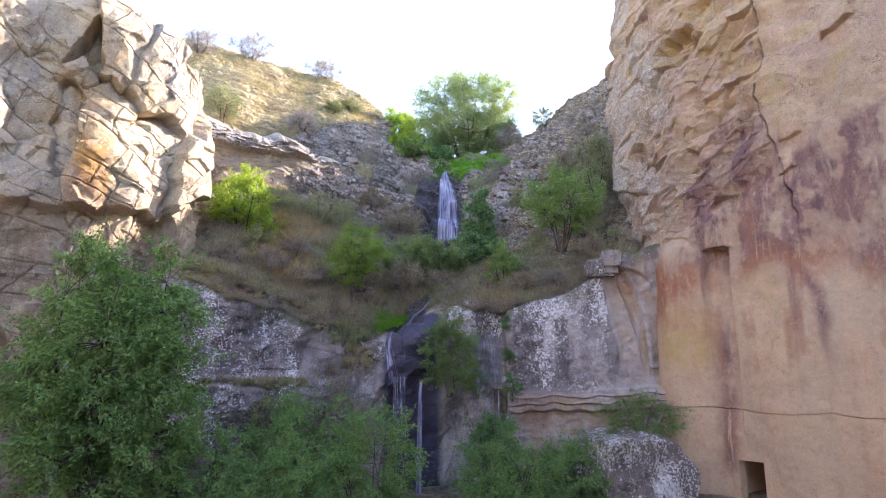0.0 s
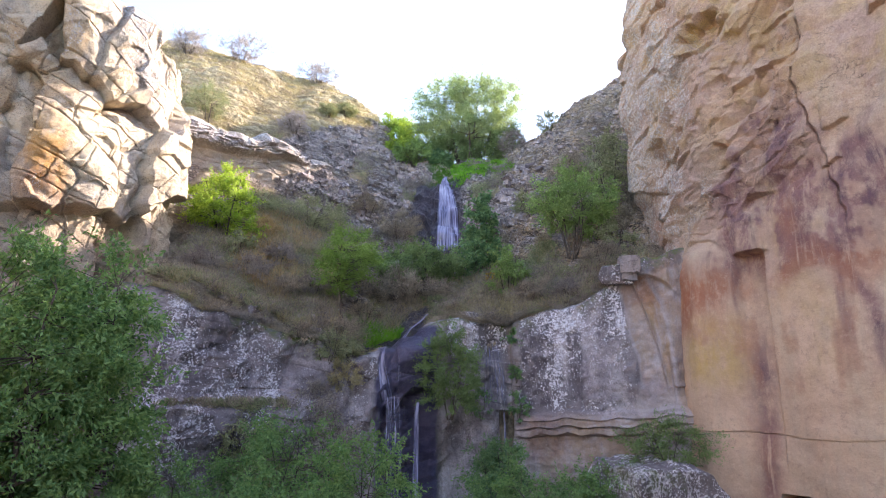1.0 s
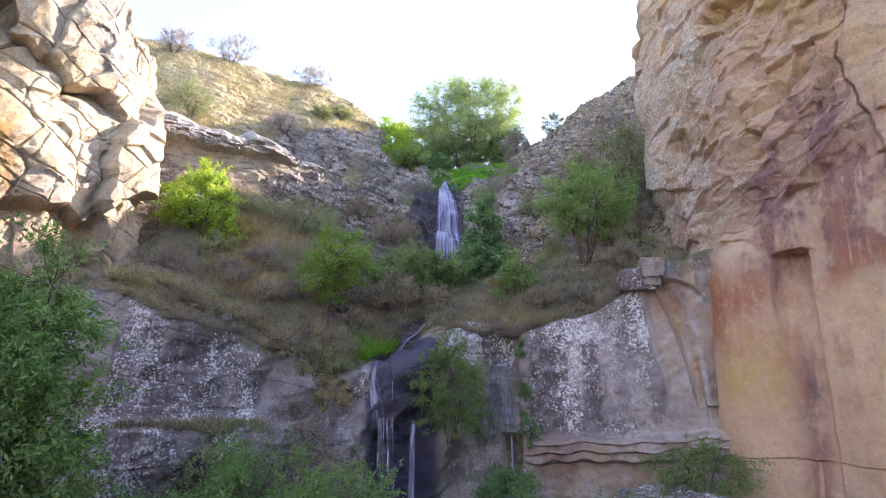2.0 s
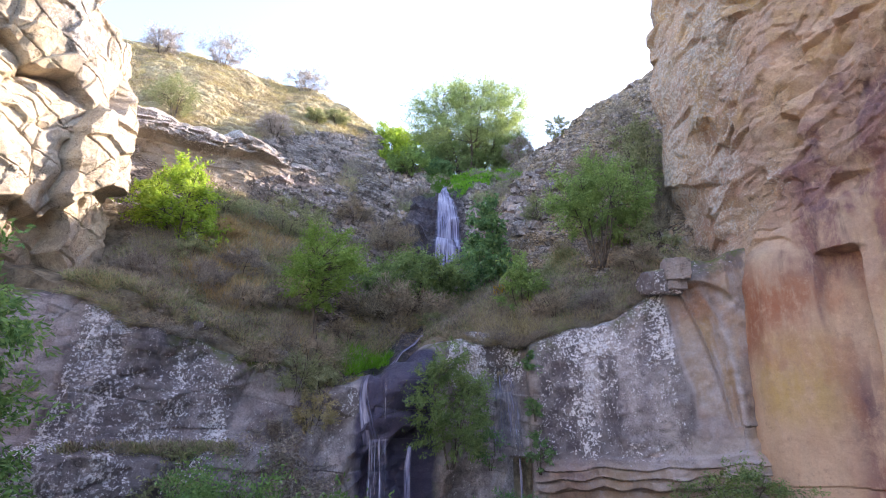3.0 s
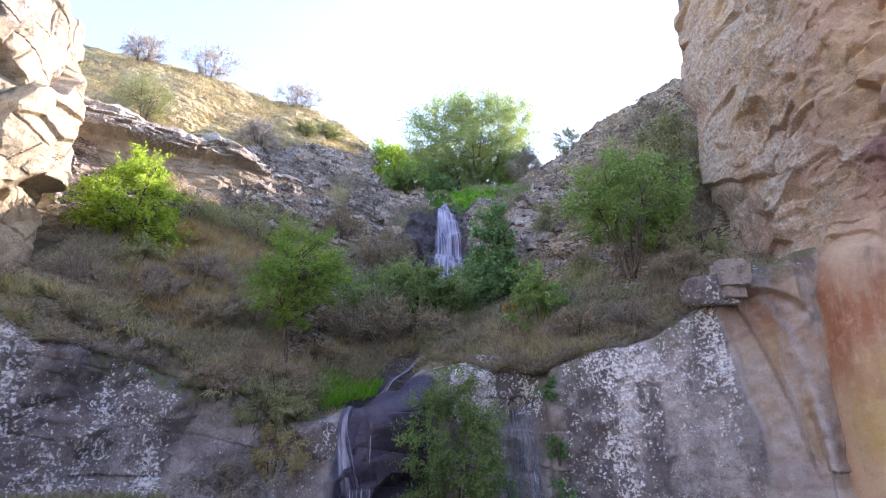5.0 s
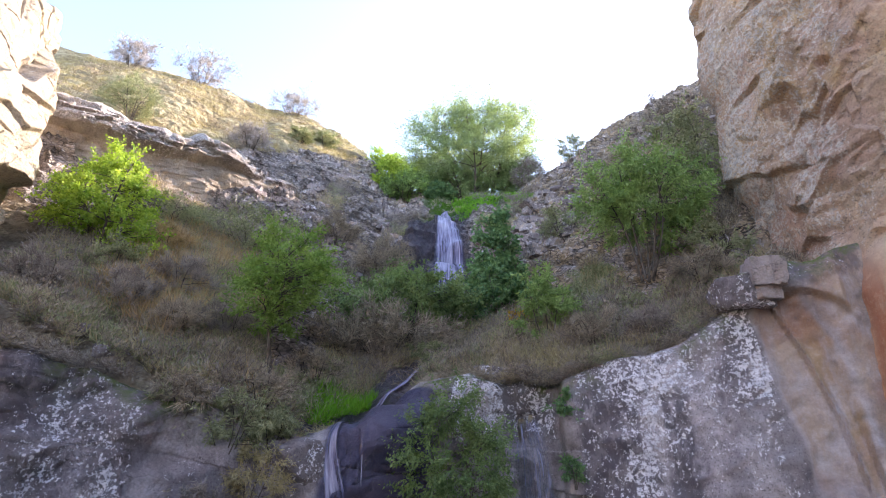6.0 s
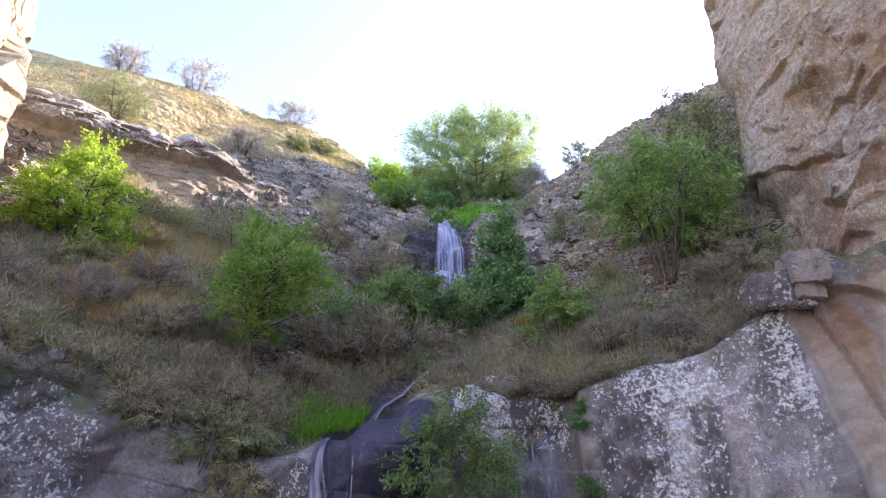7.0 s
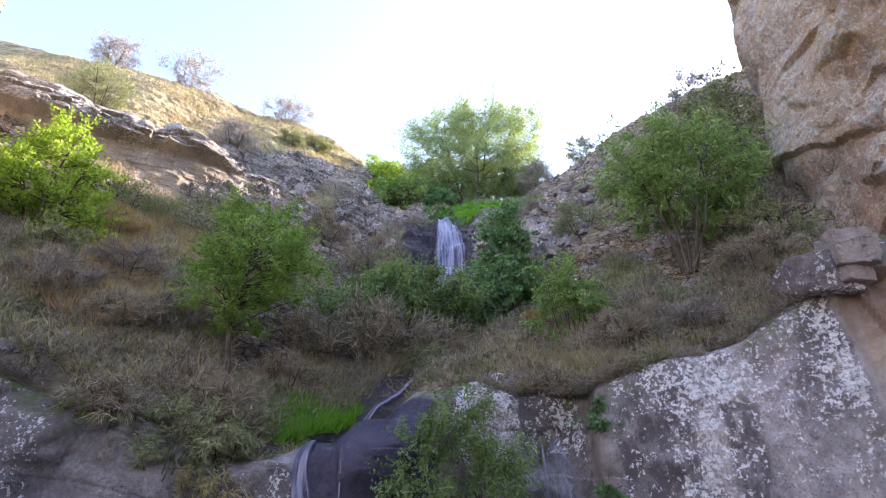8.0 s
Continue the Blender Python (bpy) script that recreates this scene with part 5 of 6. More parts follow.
# the tall willow on the crest over the fall, and the yellowing one behind the hill's end
stand(plant("willow_tree", "large many-stemmed willow with fine pale green leaves", "tree", (11.8, 9.5, 11.2), (0.27, 0.065), 64000, 460, 1, LEAF_WILLOW,
            stems=10, low=0.06, droop=0.15, clump=0.10, girth=0.12, flat=0.3), 2.5, 60.0, 28.3)
stand(plant("willow_tree", "yellowing bushy willow behind the hill's rocky end", "tree", (6.0, 5.0, 6.0), (0.32, 0.10), 12000, 150, 2, LEAF_YELLOW, stems=6, girth=0.08), -5.0, 63.5, 30.6)
for x, y, w, h, m, lab, sd in [(-4.2, 58.4, 3.6, 3.4, LEAF_YELLOW, "yellow-green thicket at the willow's foot", 18), (1.0, 59.6, 6.0, 3.8, LEAF_MID, "green thicket under the willow", 19), (-2.8, 57.6, 4.4, 2.6, LEAF_SOFT, "soft green thicket at the willow's foot", 11), (6.6, 60.4, 4.4, 3.2, LEAF_MID, "green thicket at the willow's foot", 12), (-0.2, 57.0, 2.6, 1.7, LEAF_DARK, "dark green thicket at the waterfall's head", 13)]:
    stand(plant("thicket", lab, "bush", (w, w * 0.8, h), (0.24, 0.10), 6000, 90, sd, m, stems=6, low=0.0, clump=0.12, girth=0.04), x, y)
stand(plant("thicket", "green thicket at the willow's foot", "bush", (4.2, 3.0, 3.2), (0.20, 0.08), 7500, 90, 23, LEAF_MID, stems=6, low=0.0, clump=0.12, girth=0.04), -2.4, 58.3, 28.3)
stand(plant("thicket", "green thicket under the willow", "bush", (4.6, 3.0, 3.0), (0.20, 0.08), 8000, 100, 26, LEAF_MID, stems=6, low=0.0, clump=0.12, girth=0.04), 4.6, 59.4, 28.4)
stand(plant("hanging_brush", "dry olive-brown brush hanging over the wall's rim", "bush", (2.8, 1.4, 1.9), (0.16, 0.03), 5000, 70, 24, LEAF_OLIVE, stems=6, low=0.0, droop=0.4, clump=0.14, girth=0.02), -5.7, 32.5, 8.6)
stand(plant("hanging_brush", "brown dry brush hanging over the wall's rim", "bush", (1.7, 1.2, 1.5), (0.26, 0.022), 2600, 40, 25, TWIG_BROWN, stems=6, low=0.0, droop=0.3, clump=0.14, girth=0.02), -6.9, 32.2, 9.4)
for i, (x, y, z, w, h, m, lab) in enumerate([(-5.0, 32.6, 7.3, 2.0, 1.6, GRASS_DRY, "straw-coloured dry grass hanging down the wall"), (-4.7, 33.2, 8.9, 1.5, 1.1, LEAF_OLIVE, "olive dry brush beside a pale rock"), (-6.0, 31.8, 6.6, 1.8, 1.3, TWIG_MAUVE, "mauve dry brush low on the wall")]):
    stand(plant("hanging_brush", lab, "bush", (w, 1.1, h), (0.17, 0.028), 4200, 60, 320 + i, m, stems=6, low=0.0, droop=0.35, clump=0.15, girth=0.02), x, y, z)
stand(plant("autumn_shrub", "small shrub with yellow autumn leaves by the stream", "shrub", (0.9, 0.8, 0.8), (0.12, 0.09), 700, 24, 330, LEAF_AUTUMN, stems=4, low=0.0, clump=0.15, girth=0.015), 3.1, 39.3)
# the terrace
stand(plant("young_tree", "slender young tree with fresh green leaves and thin trunk", "tree", (3.8, 3.5, 5.7), (0.14, 0.055), 13500, 150, 3, LEAF_BRIGHT,
            stems=1, low=0.33, droop=0.25, clump=0.11, girth=0.11, flat=0.3), -5.2, 34.8)
stand(plant("hawthorn_bush", "broad round green bush with brown twiggy base", "bush", (6.6, 4.8, 3.3), (0.14, 0.08), 22000, 260, 4, LEAF_MID,
            stems=9, low=0.14, clump=0.10, girth=0.04), -1.6, 40.0)
stand(plant("dry_bush", "leafless brown thicket at a green bush's foot", "bush", (6.0, 3.4, 2.1), (0.40, 0.03), 9000, 140, 14, TWIG_BROWN,
            stems=10, low=0.0, droop=-0.2, clump=0.14, girth=0.025), -2.2, 38.6)
stand(plant("ivy_shrub", "dark green leafy climber beside the waterfall", "shrub", (2.3, 2.4, 6.2), (0.19, 0.16), 9000, 150, 5, LEAF_DARK,
            stems=4, low=0.0, clump=0.13, girth=0.03), 2.75, 43.6, 14.8)
stand(plant("ivy_shrub", "low dark green leafy shrub beside the stream", "shrub", (2.6, 2.0, 2.4), (0.17, 0.14), 4500, 70, 15, LEAF_DARK,
            stems=5, low=0.0, clump=0.15, girth=0.03), 2.5, 40.8)
stand(plant("willow_bush", "large spreading green bush on the dry slope", "bush", (5.4, 4.4, 5.4), (0.22, 0.06), 14000, 190, 6, LEAF_SOFT,
            stems=7, low=0.18, clump=0.10, girth=0.05, flat=0.35), 7.5, 36.4, 14.9)
stand(plant("willow_bush", "small fresh green bush on the dry slope", "bush", (2.2, 2.0, 2.8), (0.18, 0.06), 4000, 60, 7, LEAF_SOFT,
            stems=5, low=0.05, clump=0.13, girth=0.03), 3.9, 37.4)
stand(plant("maple_tree", "small tree with sunlit yellow-green leaves", "tree", (4.4, 3.4, 5.2), (0.13, 0.095), 17000, 170, 8, LEAF_YELLOW,
            stems=4, low=0.06, clump=0.11, girth=0.06), -12.8, 36.4, 15.0)
stand(plant("corner_bush", "dark twiggy bush with reddish leaves against the cliff", "bush", (3.0, 2.6, 5.0), (0.16, 0.07), 6000, 100, 16, LEAF_OLIVE,
            stems=6, low=0.05, clump=0.12, girth=0.035), 10.3, 37.8, 18.6)
stand(plant("corner_bush", "thin mauve-grey bush against the sky by the cliff", "bush", (2.6, 2.2, 3.0), (0.11, 0.045), 3600, 70, 17, TWIG_MAUVE,
            stems=5, low=0.05, clump=0.14, girth=0.03), 10.4, 39.4, 22.0)
for i, (x, y, w, h, m, lab) in enumerate([
        (-8.9, 41.3, 4.8, 2.4, LEAF_OLIVE, "grey-green spreading bush on the dry terrace"), (-3.2, 45.0, 3.4, 2.6, TWIG_BROWN, "leafless brown bush below the rocky hill"),
        (-5.6, 45.6, 2.4, 1.7, TWIG_BROWN, "low brown bush below the rocky hill"), (-10.2, 34.4, 2.4, 1.3, TWIG_MAUVE, "mauve-grey dry bush on the terrace's edge"),
        (-8.4, 34.4, 1.9, 1.1, TWIG_BROWN, "brown dry bush on the terrace's edge"), (-12.6, 33.6, 2.2, 1.2, TWIG_MAUVE, "grey dry bush beside the rock pillar"),
        (-10.9, 37.6, 2.0, 1.3, GRASS_RUST, "rust-brown dry shrub on the terrace"), (-12.0, 39.8, 2.6, 1.5, LEAF_OLIVE, "pale olive shrub under the rock band"),
        (7.0, 57.0, 3.2, 2.3, TWIG_MAUVE, "grey thorn bush beside the willow"), (10.2, 56.0, 2.2, 2.6, LEAF_OLIVE, "small open shrub on the rocky crest"),
        (5.2, 35.9, 2.0, 1.3, TWIG_BROWN, "brown dry brush above the wall"), (8.9, 35.2, 2.2, 1.2, TWIG_BROWN, "brown dry brush above the wall"),
        (6.4, 44.0, 3.0, 1.8, LEAF_OLIVE, "grey-green bush on the rocky slope"), (9.4, 43.4, 3.2, 2.4, TWIG_BROWN, "reddish-brown bush on the rocky slope"),
        (3.6, 41.6, 1.8, 1.6, LEAF_MID, "small green bush on the slope"), (-0.4, 37.6, 1.5, 0.9, LEAF_OLIVE, "low olive bush beside the stream"),
        (-9.4, 36.2, 2.4, 1.3, TWIG_MAUVE, "mauve-brown dry bush on the terrace"), (-7.2, 35.4, 2.0, 1.2, TWIG_MAUVE, "mauve-brown dry bush on the terrace"), (-7.0, 38.4, 2.4, 1.4, LEAF_OLIVE, "grey-green bush on the dry terrace"),
        (-11.6, 35.6, 2.2, 1.2, LEAF_OLIVE, "pale olive shrub on the terrace"), (-5.4, 33.9, 2.2, 1.2, TWIG_BROWN, "dry brush hanging over the wall's rim"), (-4.9, 33.3, 1.6, 1.1, LEAF_OLIVE, "olive brush hanging over the wall's rim"),
        (-4.4, 36.6, 2.0, 1.1, TWIG_BROWN, "brown dry brush by the stream"), (6.9, 35.0, 1.8, 1.0, TWIG_MAUVE, "mauve dry brush above the wall"), (4.3, 35.2, 1.3, 1.3, GRASS_DRY, "pale straw-coloured grass clump above the wall"),
        (9.9, 35.6, 2.2, 1.6, LEAF_OLIVE, "blue-grey bush at the cliff's foot")]):
    twiggy = m in (TWIG_BROWN, TWIG_MAUVE, GRASS_RUST, GRASS_DRY)
    stand(plant("dry_bush" if twiggy else "shrub", lab, "bush", (w, w * 0.85, h), (0.24, 0.02) if twiggy else (0.12, 0.05), int(1600 + (1100 if twiggy else 560) * w * h), int(20 + 9 * w * h), 60 + i, m,
                stems=7, low=0.0, droop=-0.3 if twiggy else 0.1, clump=0.14, girth=0.025, group="scrub on the slopes"), x, y)
# thorn bushes up on the dry hill
for i, (x, y, w, h) in enumerate([(-24.0, 53.0, 3.4, 3.2), (-20.4, 57.2, 4.6, 3.2), (-13.9, 62.6, 4.2, 2.6), (-17.9, 44.6, 3.4, 3.2), (-9.9, 58.6, 2.2, 1.5), (-12.6, 49.5, 2.4, 2.0), (-11.2, 56.0, 1.8, 1.4)]):
    stand(plant("thorn_bush", "pale grey-brown thorn bush on the dry grassy hill", "bush", (w, w * 0.9, h), (0.17, 0.035), 7500, 120, 20 + i, (TWIG_PALE, TWIG_PALE, TWIG_PALE, LEAF_OLIVE, LEAF_OLIVE, TWIG_PALE, LEAF_OLIVE)[i],
                stems=7, low=0.04, droop=-0.3, clump=0.14, girth=0.035, group="thorn bushes on the hill"), x, y)
# the valley in front
stand(plant("willow_tree", "leafy green willow in the shaded valley", "tree", (6.6, 5.6, 11.6), (0.20, 0.08), 60000, 560, 9, LEAF_VALLEY,
            stems=5, low=0.04, clump=0.09, girth=0.11), -12.4, 22.0)
for i, (x, y, w, h, m) in enumerate([(-6.4, 26.8, 5.4, 5.9, LEAF_VALLEY), (-2.9, 24.0, 4.6, 5.7, LEAF_VALLEY), (-8.2, 29.2, 3.4, 5.6, LEAF_OLIVE), (-5.6, 30.4, 4.2, 6.4, TWIG_MAUVE), (-9.6, 23.4, 4.6, 4.6, LEAF_VALLEY),
                                     (-6.0, 23.0, 4.2, 4.4, LEAF_VALLEY), (3.0, 27.6, 5.0, 3.6, LEAF_VALLEY), (6.4, 28.6, 4.4, 3.4, LEAF_VALLEY), (2.6, 32.6, 3.0, 4.4, LEAF_DARK)]):
    stand(plant("bush", "shaded green bush in the valley", "bush", (w, w * 0.85, h), (0.14, 0.055), 17000, 190, 40 + i, m, stems=6, low=0.03, clump=0.11, girth=0.045, group="bushes in the valley"), x, y)
stand(plant("hanging_bush", "green bush hanging over the lower fall", "bush", (3.7, 2.2, 4.8), (0.12, 0.05), 17000, 170, 50, LEAF_MID, stems=6, low=0.0, droop=0.5, clump=0.12, girth=0.03), 0.4, 33.9, 6.1)
stand(plant("rock_top_bush", "green bush on top of the boulder", "bush", (4.4, 2.8, 2.2), (0.12, 0.045), 7000, 110, 51, LEAF_MID, stems=7, low=0.0, clump=0.13, girth=0.03), 9.9, 30.2, 4.3)
stand(plant("cliff_plant", "small green tuft growing from the cliff", "plant", (0.9, 0.7, 0.8), (0.12, 0.04), 700, 20, 52, LEAF_OLIVE, stems=4, low=0.0, clump=0.16, girth=0.012), 12.75, 31.9, 18.9)
for i, (x, y, z, s) in enumerate([(3.75, 34.2, 9.5, 1.0), (3.8, 34.1, 7.9, 0.7), (3.9, 33.9, 5.9, 1.3), (2.0, 34.6, 6.0, 1.5)]):
    stand(plant("cliff_plant", "small green bush growing from the wet wall", "plant", (0.9 * s, 0.6 * s, 1.1 * s), (0.13, 0.06), 900, 24, 54 + i, LEAF_DARK, stems=4, low=0.0, clump=0.16, girth=0.015), x, y, z)


# ---- grass and brush ----
def tufts(name, label, mat, seed, count, box, per, length, width, spread, keep, lift=0.0, up=1.1):
    """Blades in loose clumps over a stretch of ground. keep(x, y, noise): where they grow."""
    rs = np.random.RandomState(seed)
    x, y = rs.uniform(box[0], box[1], count * 6), rs.uniform(box[2], box[3], count * 6)
    n = fbm(np.stack([x, y, 0 * x], 1), 2.6, 3, seed)
    ok = np.where(keep(x, y, n) & (y > wall_y(x) + 1.0 + 0.85 * np.exp(-((x + 1.9) / 1.7) ** 4) + 0.85 * (x > 8.8)))[0][:count]
    x, y = x[ok], y[ok]
    k = rs.randint(0, len(x), len(x) * per)
    r = spread * rs.uniform(0.4, 1.3, len(x))[k]
    a = rs.uniform(0, 2 * np.pi, len(k))
    rr = r * np.sqrt(rs.uniform(0, 1, len(k)))
    px, py = x[k] + rr * np.cos(a), y[k] + rr * np.sin(a)
    dome = np.sqrt(np.maximum(r * r - rr * rr, 0)) * rs.uniform(0.2, 1, len(k)) ** 0.5
    pos = np.stack([px, py, on_ground(px, py) + lift * dome], 1)
    out = np.stack([(1.6 - up) * rr / r * np.cos(a), (1.6 - up) * rr / r * np.sin(a), up * np.ones(len(k))], 1)
    V, F = leaves(rs, pos, out, length, width, 0.0, 0.55)
    ob = part_np(name, mesh_np(name, V, F, False), mat)
    return tagged(ob, label, "grass", kind="stuff")


def bench(x, y, n):
    return (on_ground(x, y, "rocky") < 0.6) & (on_ground(x, y, "top") < 0.3) & (on_ground(x, y, "wet") < 0.4)


def crest(x, y, n):
    return on_ground(x, y, "top") > 0.35


tufts("dry_brush", "grey-brown dry brush covering the terrace slope", TWIG_BROWN, 101, 1300, (-14, 12, 31, 50), 95, 0.24, 0.03, 0.5, lambda x, y, n: bench(x, y, n) & (n > -0.3), 1.1, 0.6)
tufts("grey_brush", "mauve-grey dry brush on the slopes", TWIG_MAUVE, 102, 800, (-14, 14, 31, 56), 110, 0.24, 0.03, 0.6, lambda x, y, n: bench(x, y, n) & (n > 0.1), 1.1, 0.6)
tufts("dry_grass", "straw-coloured dry grass on the terrace slope", GRASS_DRY, 103, 1400, (-14, 11, 31, 50), 30, 0.55, 0.024, 0.25, lambda x, y, n: bench(x, y, n) & (n > 0.0))
tufts("rust_grass", "rust-coloured dry grass on the terrace slope", GRASS_RUST, 104, 360, (-11.5, -4, 34.0, 41), 26, 0.75, 0.03, 0.3, lambda x, y, n: bench(x, y, n) & (n > -0.1))
tufts("green_herbs", "low olive-green herbs on the terrace slope", LEAF_OLIVE, 105, 1900, (-14, 11, 31, 52), 90, 0.15, 0.055, 0.5, lambda x, y, n: bench(x, y, n) & (n < 0.2), 0.9, 0.7)
def rim_tufts(name, label, mat, seed, count, per, length, width, spread):
    """Brush that leans out over the terrace's rim."""
    rs = np.random.RandomState(seed)
    x = rs.uniform(-13.5, 9.2, count)
    x = x[(x < -3.2) | (x > 0.2)]
    x = x[vnoise(np.stack([x, 0 * x, 0 * x], 1), 1.3, seed) > -0.25]
    y = wall_y(x) + rs.uniform(0.15, 1.5, len(x))
    z = np.maximum(on_ground(x, y), rim_z(x) + 0.05)
    k = rs.randint(0, len(x), len(x) * per)
    v = rs.normal(0, 1, (len(k), 3))
    v /= np.linalg.norm(v, axis=1, keepdims=True)
    v[:, 2] = np.abs(v[:, 2])
    r = (spread * rs.uniform(0.4, 1.3, len(x)))[k][:, None] * rs.uniform(0.2, 1, (len(k), 1))
    V, F = leaves(rs, np.stack([x, y, z], 1)[k] + v * r * (1, 1, 0.8), v + (0, -0.45, 0), length, width, 0.2, 0.6)
    return tagged(part_np(name, mesh_np(name, V, F, False), mat), label, "brush", kind="stuff")


def shelf_tufts(name, label, mat, seed, count, per, length, width):
    """Dry brush on the shelf half way down the wall."""
    rs = np.random.RandomState(seed)
    x = rs.uniform(-12.6, -7.0, count)
    base = np.stack([x, wall_y(x) - rs.uniform(0.7, 1.9, count), 6.75 + rs.uniform(-0.15, 0.15, count)], 1)
    k = rs.randint(0, count, count * per)
    v = rs.normal(0, 1, (len(k), 3))
    v /= np.linalg.norm(v, axis=1, keepdims=True)
    v[:, 2] = np.abs(v[:, 2])
    V, F = leaves(rs, base[k] + v * 0.3 * rs.uniform(0.2, 1, (len(k), 1)), v + (0, -0.2, 0.2), length, width, 0.0, 0.6)
    return tagged(part_np(name, mesh_np(name, V, F, False), mat), label, "brush", kind="stuff")


shelf_tufts("shelf_brush", "grey-brown dry brush on the wall's shelf", TWIG_BROWN, 131, 130, 90, 0.24, 0.028)
shelf_tufts("shelf_herbs", "olive herbs on the wall's shelf", LEAF_OLIVE, 132, 90, 80, 0.14, 0.045)
rim_tufts("rim_brush", "grey-brown dry brush along the wall's rim", TWIG_BROWN, 120, 360, 110, 0.22, 0.022, 0.55)
rim_tufts("rim_thorn", "mauve-grey dry thorn brush along the wall's rim", TWIG_MAUVE, 123, 280, 110, 0.2, 0.022, 0.5)
rim_tufts("rim_herbs", "olive herbs along the wall's rim", LEAF_OLIVE, 121, 150, 110, 0.1, 0.035, 0.4)
rim_tufts("rim_grass", "dry straw along the wall's rim", GRASS_DRY, 122, 110, 60, 0.35, 0.016, 0.3)
tufts("turf", "sunlit straw-yellow grass on the hill crest", GRASS_DRY, 106, 4200, (-28, -5, 40, 66), 22, 0.26, 0.035, 0.32, crest)
tufts("crest_brush", "low brown brush between the crest grass", TWIG_BROWN, 107, 450, (-26, -4, 40, 64), 55, 0.22, 0.03, 0.4, lambda x, y, n: (on_ground(x, y, "top") > 0.05) & (n > 0.0), 0.8, 0.7)
tufts("rock_brush", "dry brush in the clefts of the rocky hill", TWIG_BROWN, 108, 700, (-18, 20, 40, 60), 60, 0.2, 0.03, 0.4, lambda x, y, n: (n > 0.0) & (on_ground(x, y, "wet") < 0.3), 0.9, 0.6)
tufts("stream_grass", "bright green grass at the waterfall's head", LEAF_MOSS, 109, 420, (0.9, 6.0, 52.6, 58), 45, 0.3, 0.05, 0.35, lambda x, y, n: n > -0.4, 0.3)
tufts("stream_grass", "bright green grass beside the lower stream", LEAF_MOSS, 110, 70, (-4.0, -2.1, 34.6, 36.4), 70, 0.42, 0.035, 0.3, lambda x, y, n: n > -2, 0.5)


# ---- water ----
from mathutils.bvhtree import BVHTree

SHELLS = []
for shell in (GROUND, WALL):
    co = np.empty(len(shell.data.vertices) * 3, np.float32)
    shell.data.vertices.foreach_get("co", co)
    co = co.reshape(-1, 3)
    polys = np.empty(len(shell.data.polygons) * 4, np.int32)
    shell.data.loops.foreach_get("vertex_index", polys)
    polys = polys.reshape(-1, 4)
    mid = co[polys[:, 0]]
    near = (np.abs(mid[:, 0]) < 7) & (mid[:, 1] > 26) & (mid[:, 1] < 60)
    SHELLS.append(BVHTree.FromPolygons(co.tolist(), polys[near].tolist()))


def meet(start, way):
    """The first rock that a ray meets."""
    hits = [h for h in (tree.ray_cast(Vector(start), Vector(way)) for tree in SHELLS) if h[0] is not None]
    return min(hits, key=lambda h: h[3])[0] if hits else None


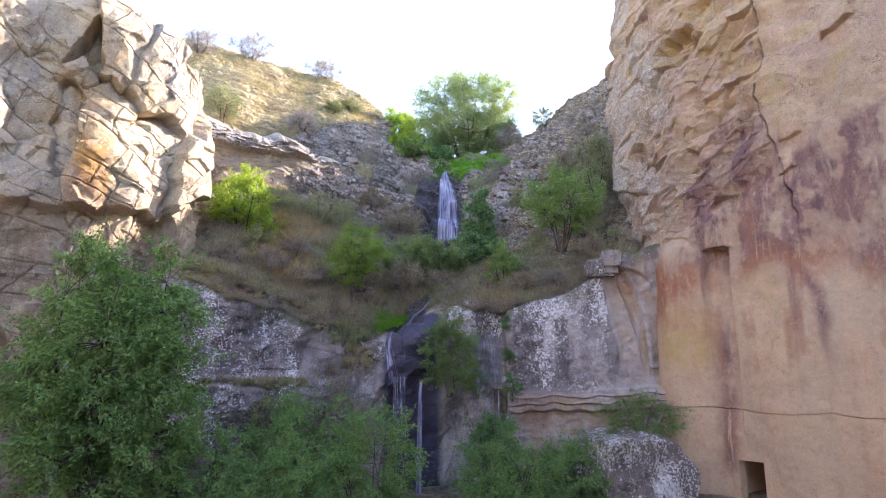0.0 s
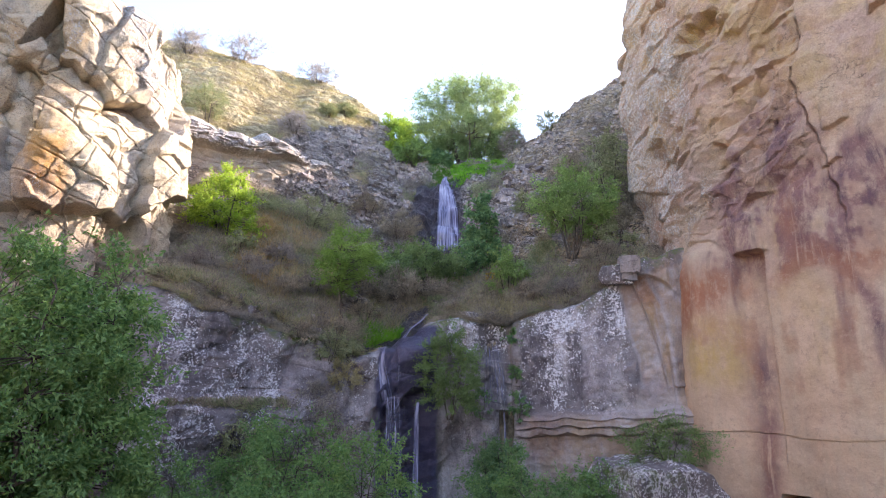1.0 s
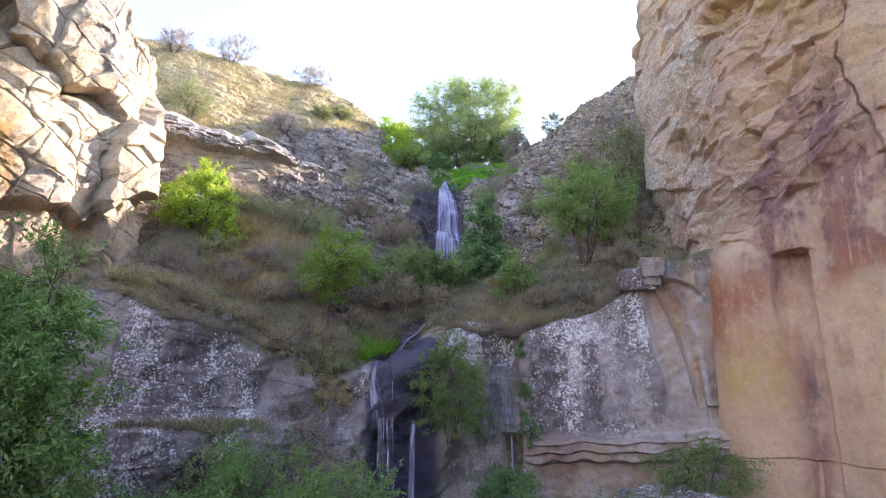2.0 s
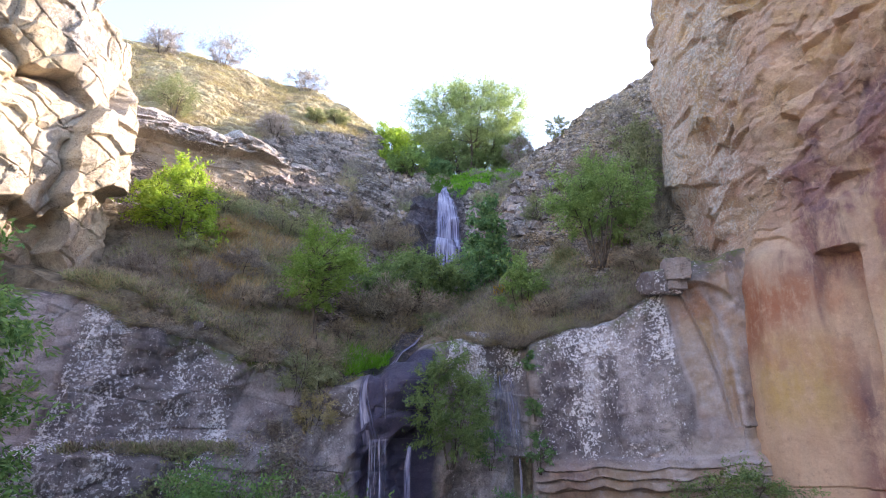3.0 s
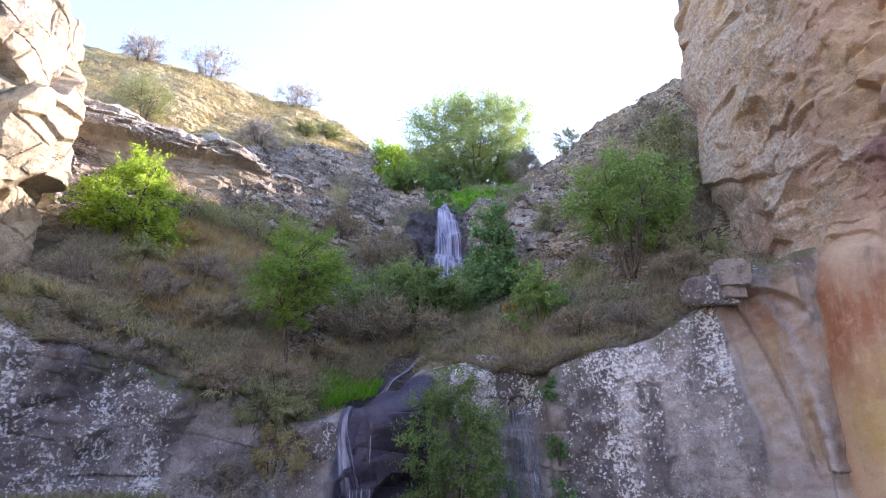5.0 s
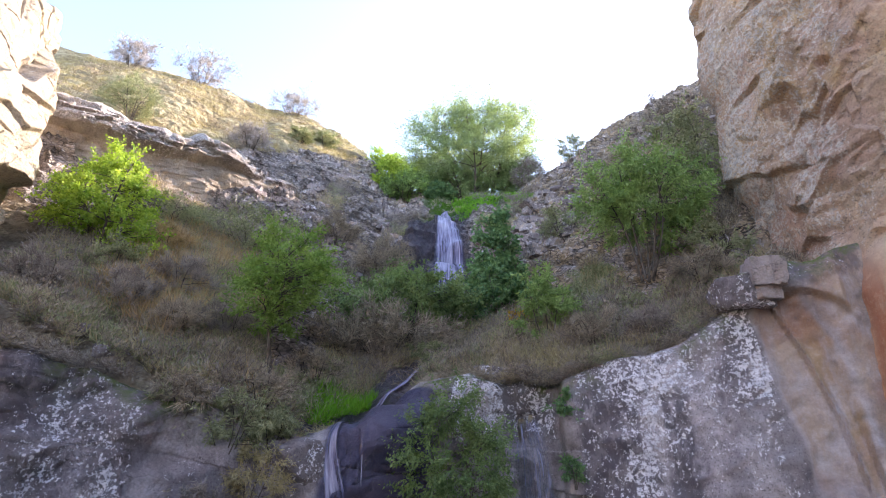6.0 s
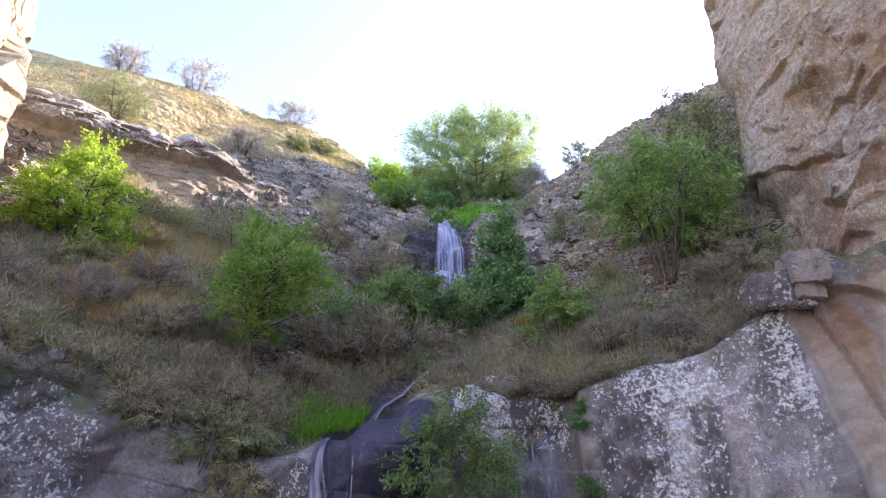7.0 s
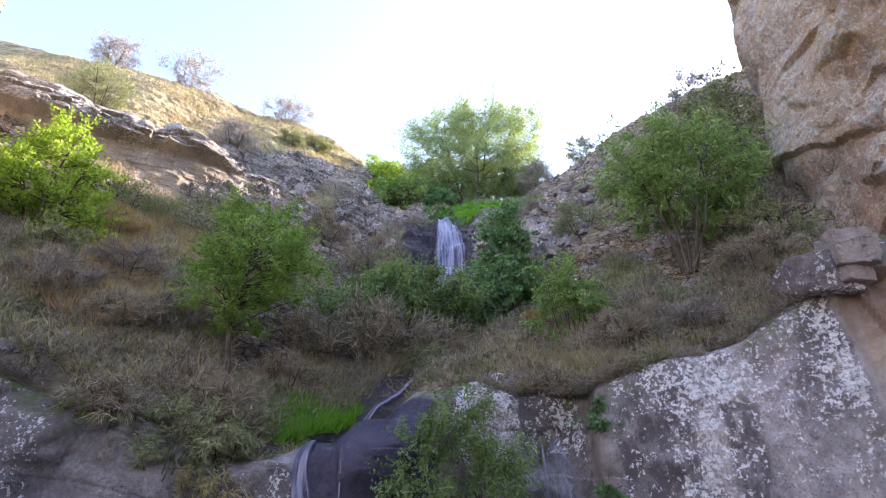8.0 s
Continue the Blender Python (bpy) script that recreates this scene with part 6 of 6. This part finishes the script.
def fall(name, label, line, widths, step, mat, seed, proud=0.05, way=(0, 0.8, -0.6), free=False, columns=30):
    """A sheet of water down a line of places: it lies on the rock that is met from in front, or falls free."""
    line, widths = np.asarray(line, float), np.asarray(widths, float)
    t = np.concatenate([[0], np.cumsum(np.linalg.norm(np.diff(line, axis=0), axis=1))])
    s = np.arange(0, t[-1], step)
    c = np.stack([smooth_interp(s, t, line[:, k], 0.25) for k in range(3)], 1)
    w = np.interp(s, t, widths)
    d = np.gradient(c, axis=0)
    side = np.cross(d / np.linalg.norm(d, axis=1, keepdims=True), np.array(way) / np.linalg.norm(way))
    side /= np.linalg.norm(side, axis=1, keepdims=True) + 1e-9
    side *= np.where(side[:, :1] < 0, -1, 1)
    a = np.linspace(-0.5, 0.5, columns)
    P = c[:, None] + a[None, :, None] * w[:, None, None] * side[:, None]
    A, S = np.broadcast_to(a[None], P.shape[:2]), np.broadcast_to(s[:, None], P.shape[:2])
    flat = P.reshape(-1, 3).copy()
    back = Vector(way).normalized()
    key = np.stack([A.ravel() * w.mean(), S.ravel() * 0.12, np.full(A.size, seed * 3.1)], 1)
    ripple = 0.05 * fbm(key, 0.22, 3, seed)
    if free:
        flat[:, 1] += ripple * 2
    else:
        for i, q in enumerate(flat):
            hit = meet(Vector(q) - back * 3.0, back)
            if hit is not None:
                flat[i] = hit - back * (proud + 0.05 + float(ripple[i]))
        grid = flat.reshape(P.shape)
        for _ in range(7):                    # water smooths over the rock's small steps
            grid[1:-1] = 0.25 * grid[:-2] + 0.5 * grid[1:-1] + 0.25 * grid[2:]
            grid[:, 1:-1] = 0.25 * grid[:, :-2] + 0.5 * grid[:, 1:-1] + 0.25 * grid[:, 2:]
        flat = grid.reshape(-1, 3) - np.array(back) * proud
    edge = ramp(0.5 - np.abs(A.ravel()), 0, 0.16) * ramp(S.ravel(), 0, 0.25) * (1 - 0.85 * ramp(S.ravel(), t[-1] - 0.5, t[-1]))
    me = mesh_np(name, flat, grid_faces(*P.shape[:2]), True, {"across": (A.ravel() + seed) * w.mean(), "along": S.ravel(), "body": edge})
    return tagged(part_np(name, me, mat), label, "waterfall", kind="structure")


fall("water_upper_fall", "white waterfall sliding over dark wet rock", [(0.2, 54.3, 26.4), (0.18, 53.3, 25.3), (0.22, 52.3, 24.2), (0.35, 50.5, 22.0), (0.42, 49.0, 20.4), (0.4, 47.2, 18.4), (0.4, 46.2, 17.3)], [0.35, 0.7, 1.2, 1.6, 1.9, 2.0, 2.1], 0.12, WATER, 1, 0.12)
fall("water_lower_stream", "narrow white stream curving down over dark wet rock", [(-0.1, 39.0, 12.2), (-0.5, 37.8, 11.7), (-1.6, 36.2, 10.9), (-2.6, 35.0, 10.2), (-3.0, 34.2, 9.4), (-3.1, 33.6, 8.6), (-2.9, 33.3, 7.8), (-2.7, 33.2, 7.0)], [0.14, 0.14, 0.15, 0.18, 0.25, 0.4, 0.6, 0.8], 0.07, WATER, 2, 0.03)
fall("water_film", "thin film of water on the dark wet rock", [(-0.9, 36.4, 10.9), (-1.5, 35.0, 10.0), (-1.7, 34.0, 9.2), (-1.7, 33.2, 8.2), (-1.7, 33.0, 7.1)], [0.9, 1.7, 2.1, 2.3, 2.3], 0.08, WATER_THIN, 4, 0.03)
fall("water_lower_fall", "veil of falling water before a dark hollow", [(-2.45, 33.2, 7.3), (-2.4, 33.0, 5), (-2.35, 32.9, 0.3)], [0.8, 0.9, 1.1], 0.12, WATER_SEEP, 3, free=True)
fall("water_lower_fall", "bright thread of falling water before a dark hollow", [(-1.2, 33.4, 7.0), (-1.25, 33.0, 6.2), (-1.3, 32.9, 0.3)], [0.15, 0.25, 0.4], 0.12, WATER, 5, free=True)
fall("water_seep", "pale film of water seeping down the wall", [(2.6, 34.8, 10.0), (2.7, 34.7, 8.4), (2.8, 34.6, 6.4)], [0.8, 1.3, 1.5], 0.08, WATER_SEEP, 6, 0.02, (0, 1, -0.1))
fall("water_seep", "thin thread of water falling past a dark slot", [(3.15, 34.4, 6.5), (3.2, 34.3, 5), (3.2, 34.3, 1.5)], [0.08, 0.12, 0.2], 0.1, WATER, 7, free=True)
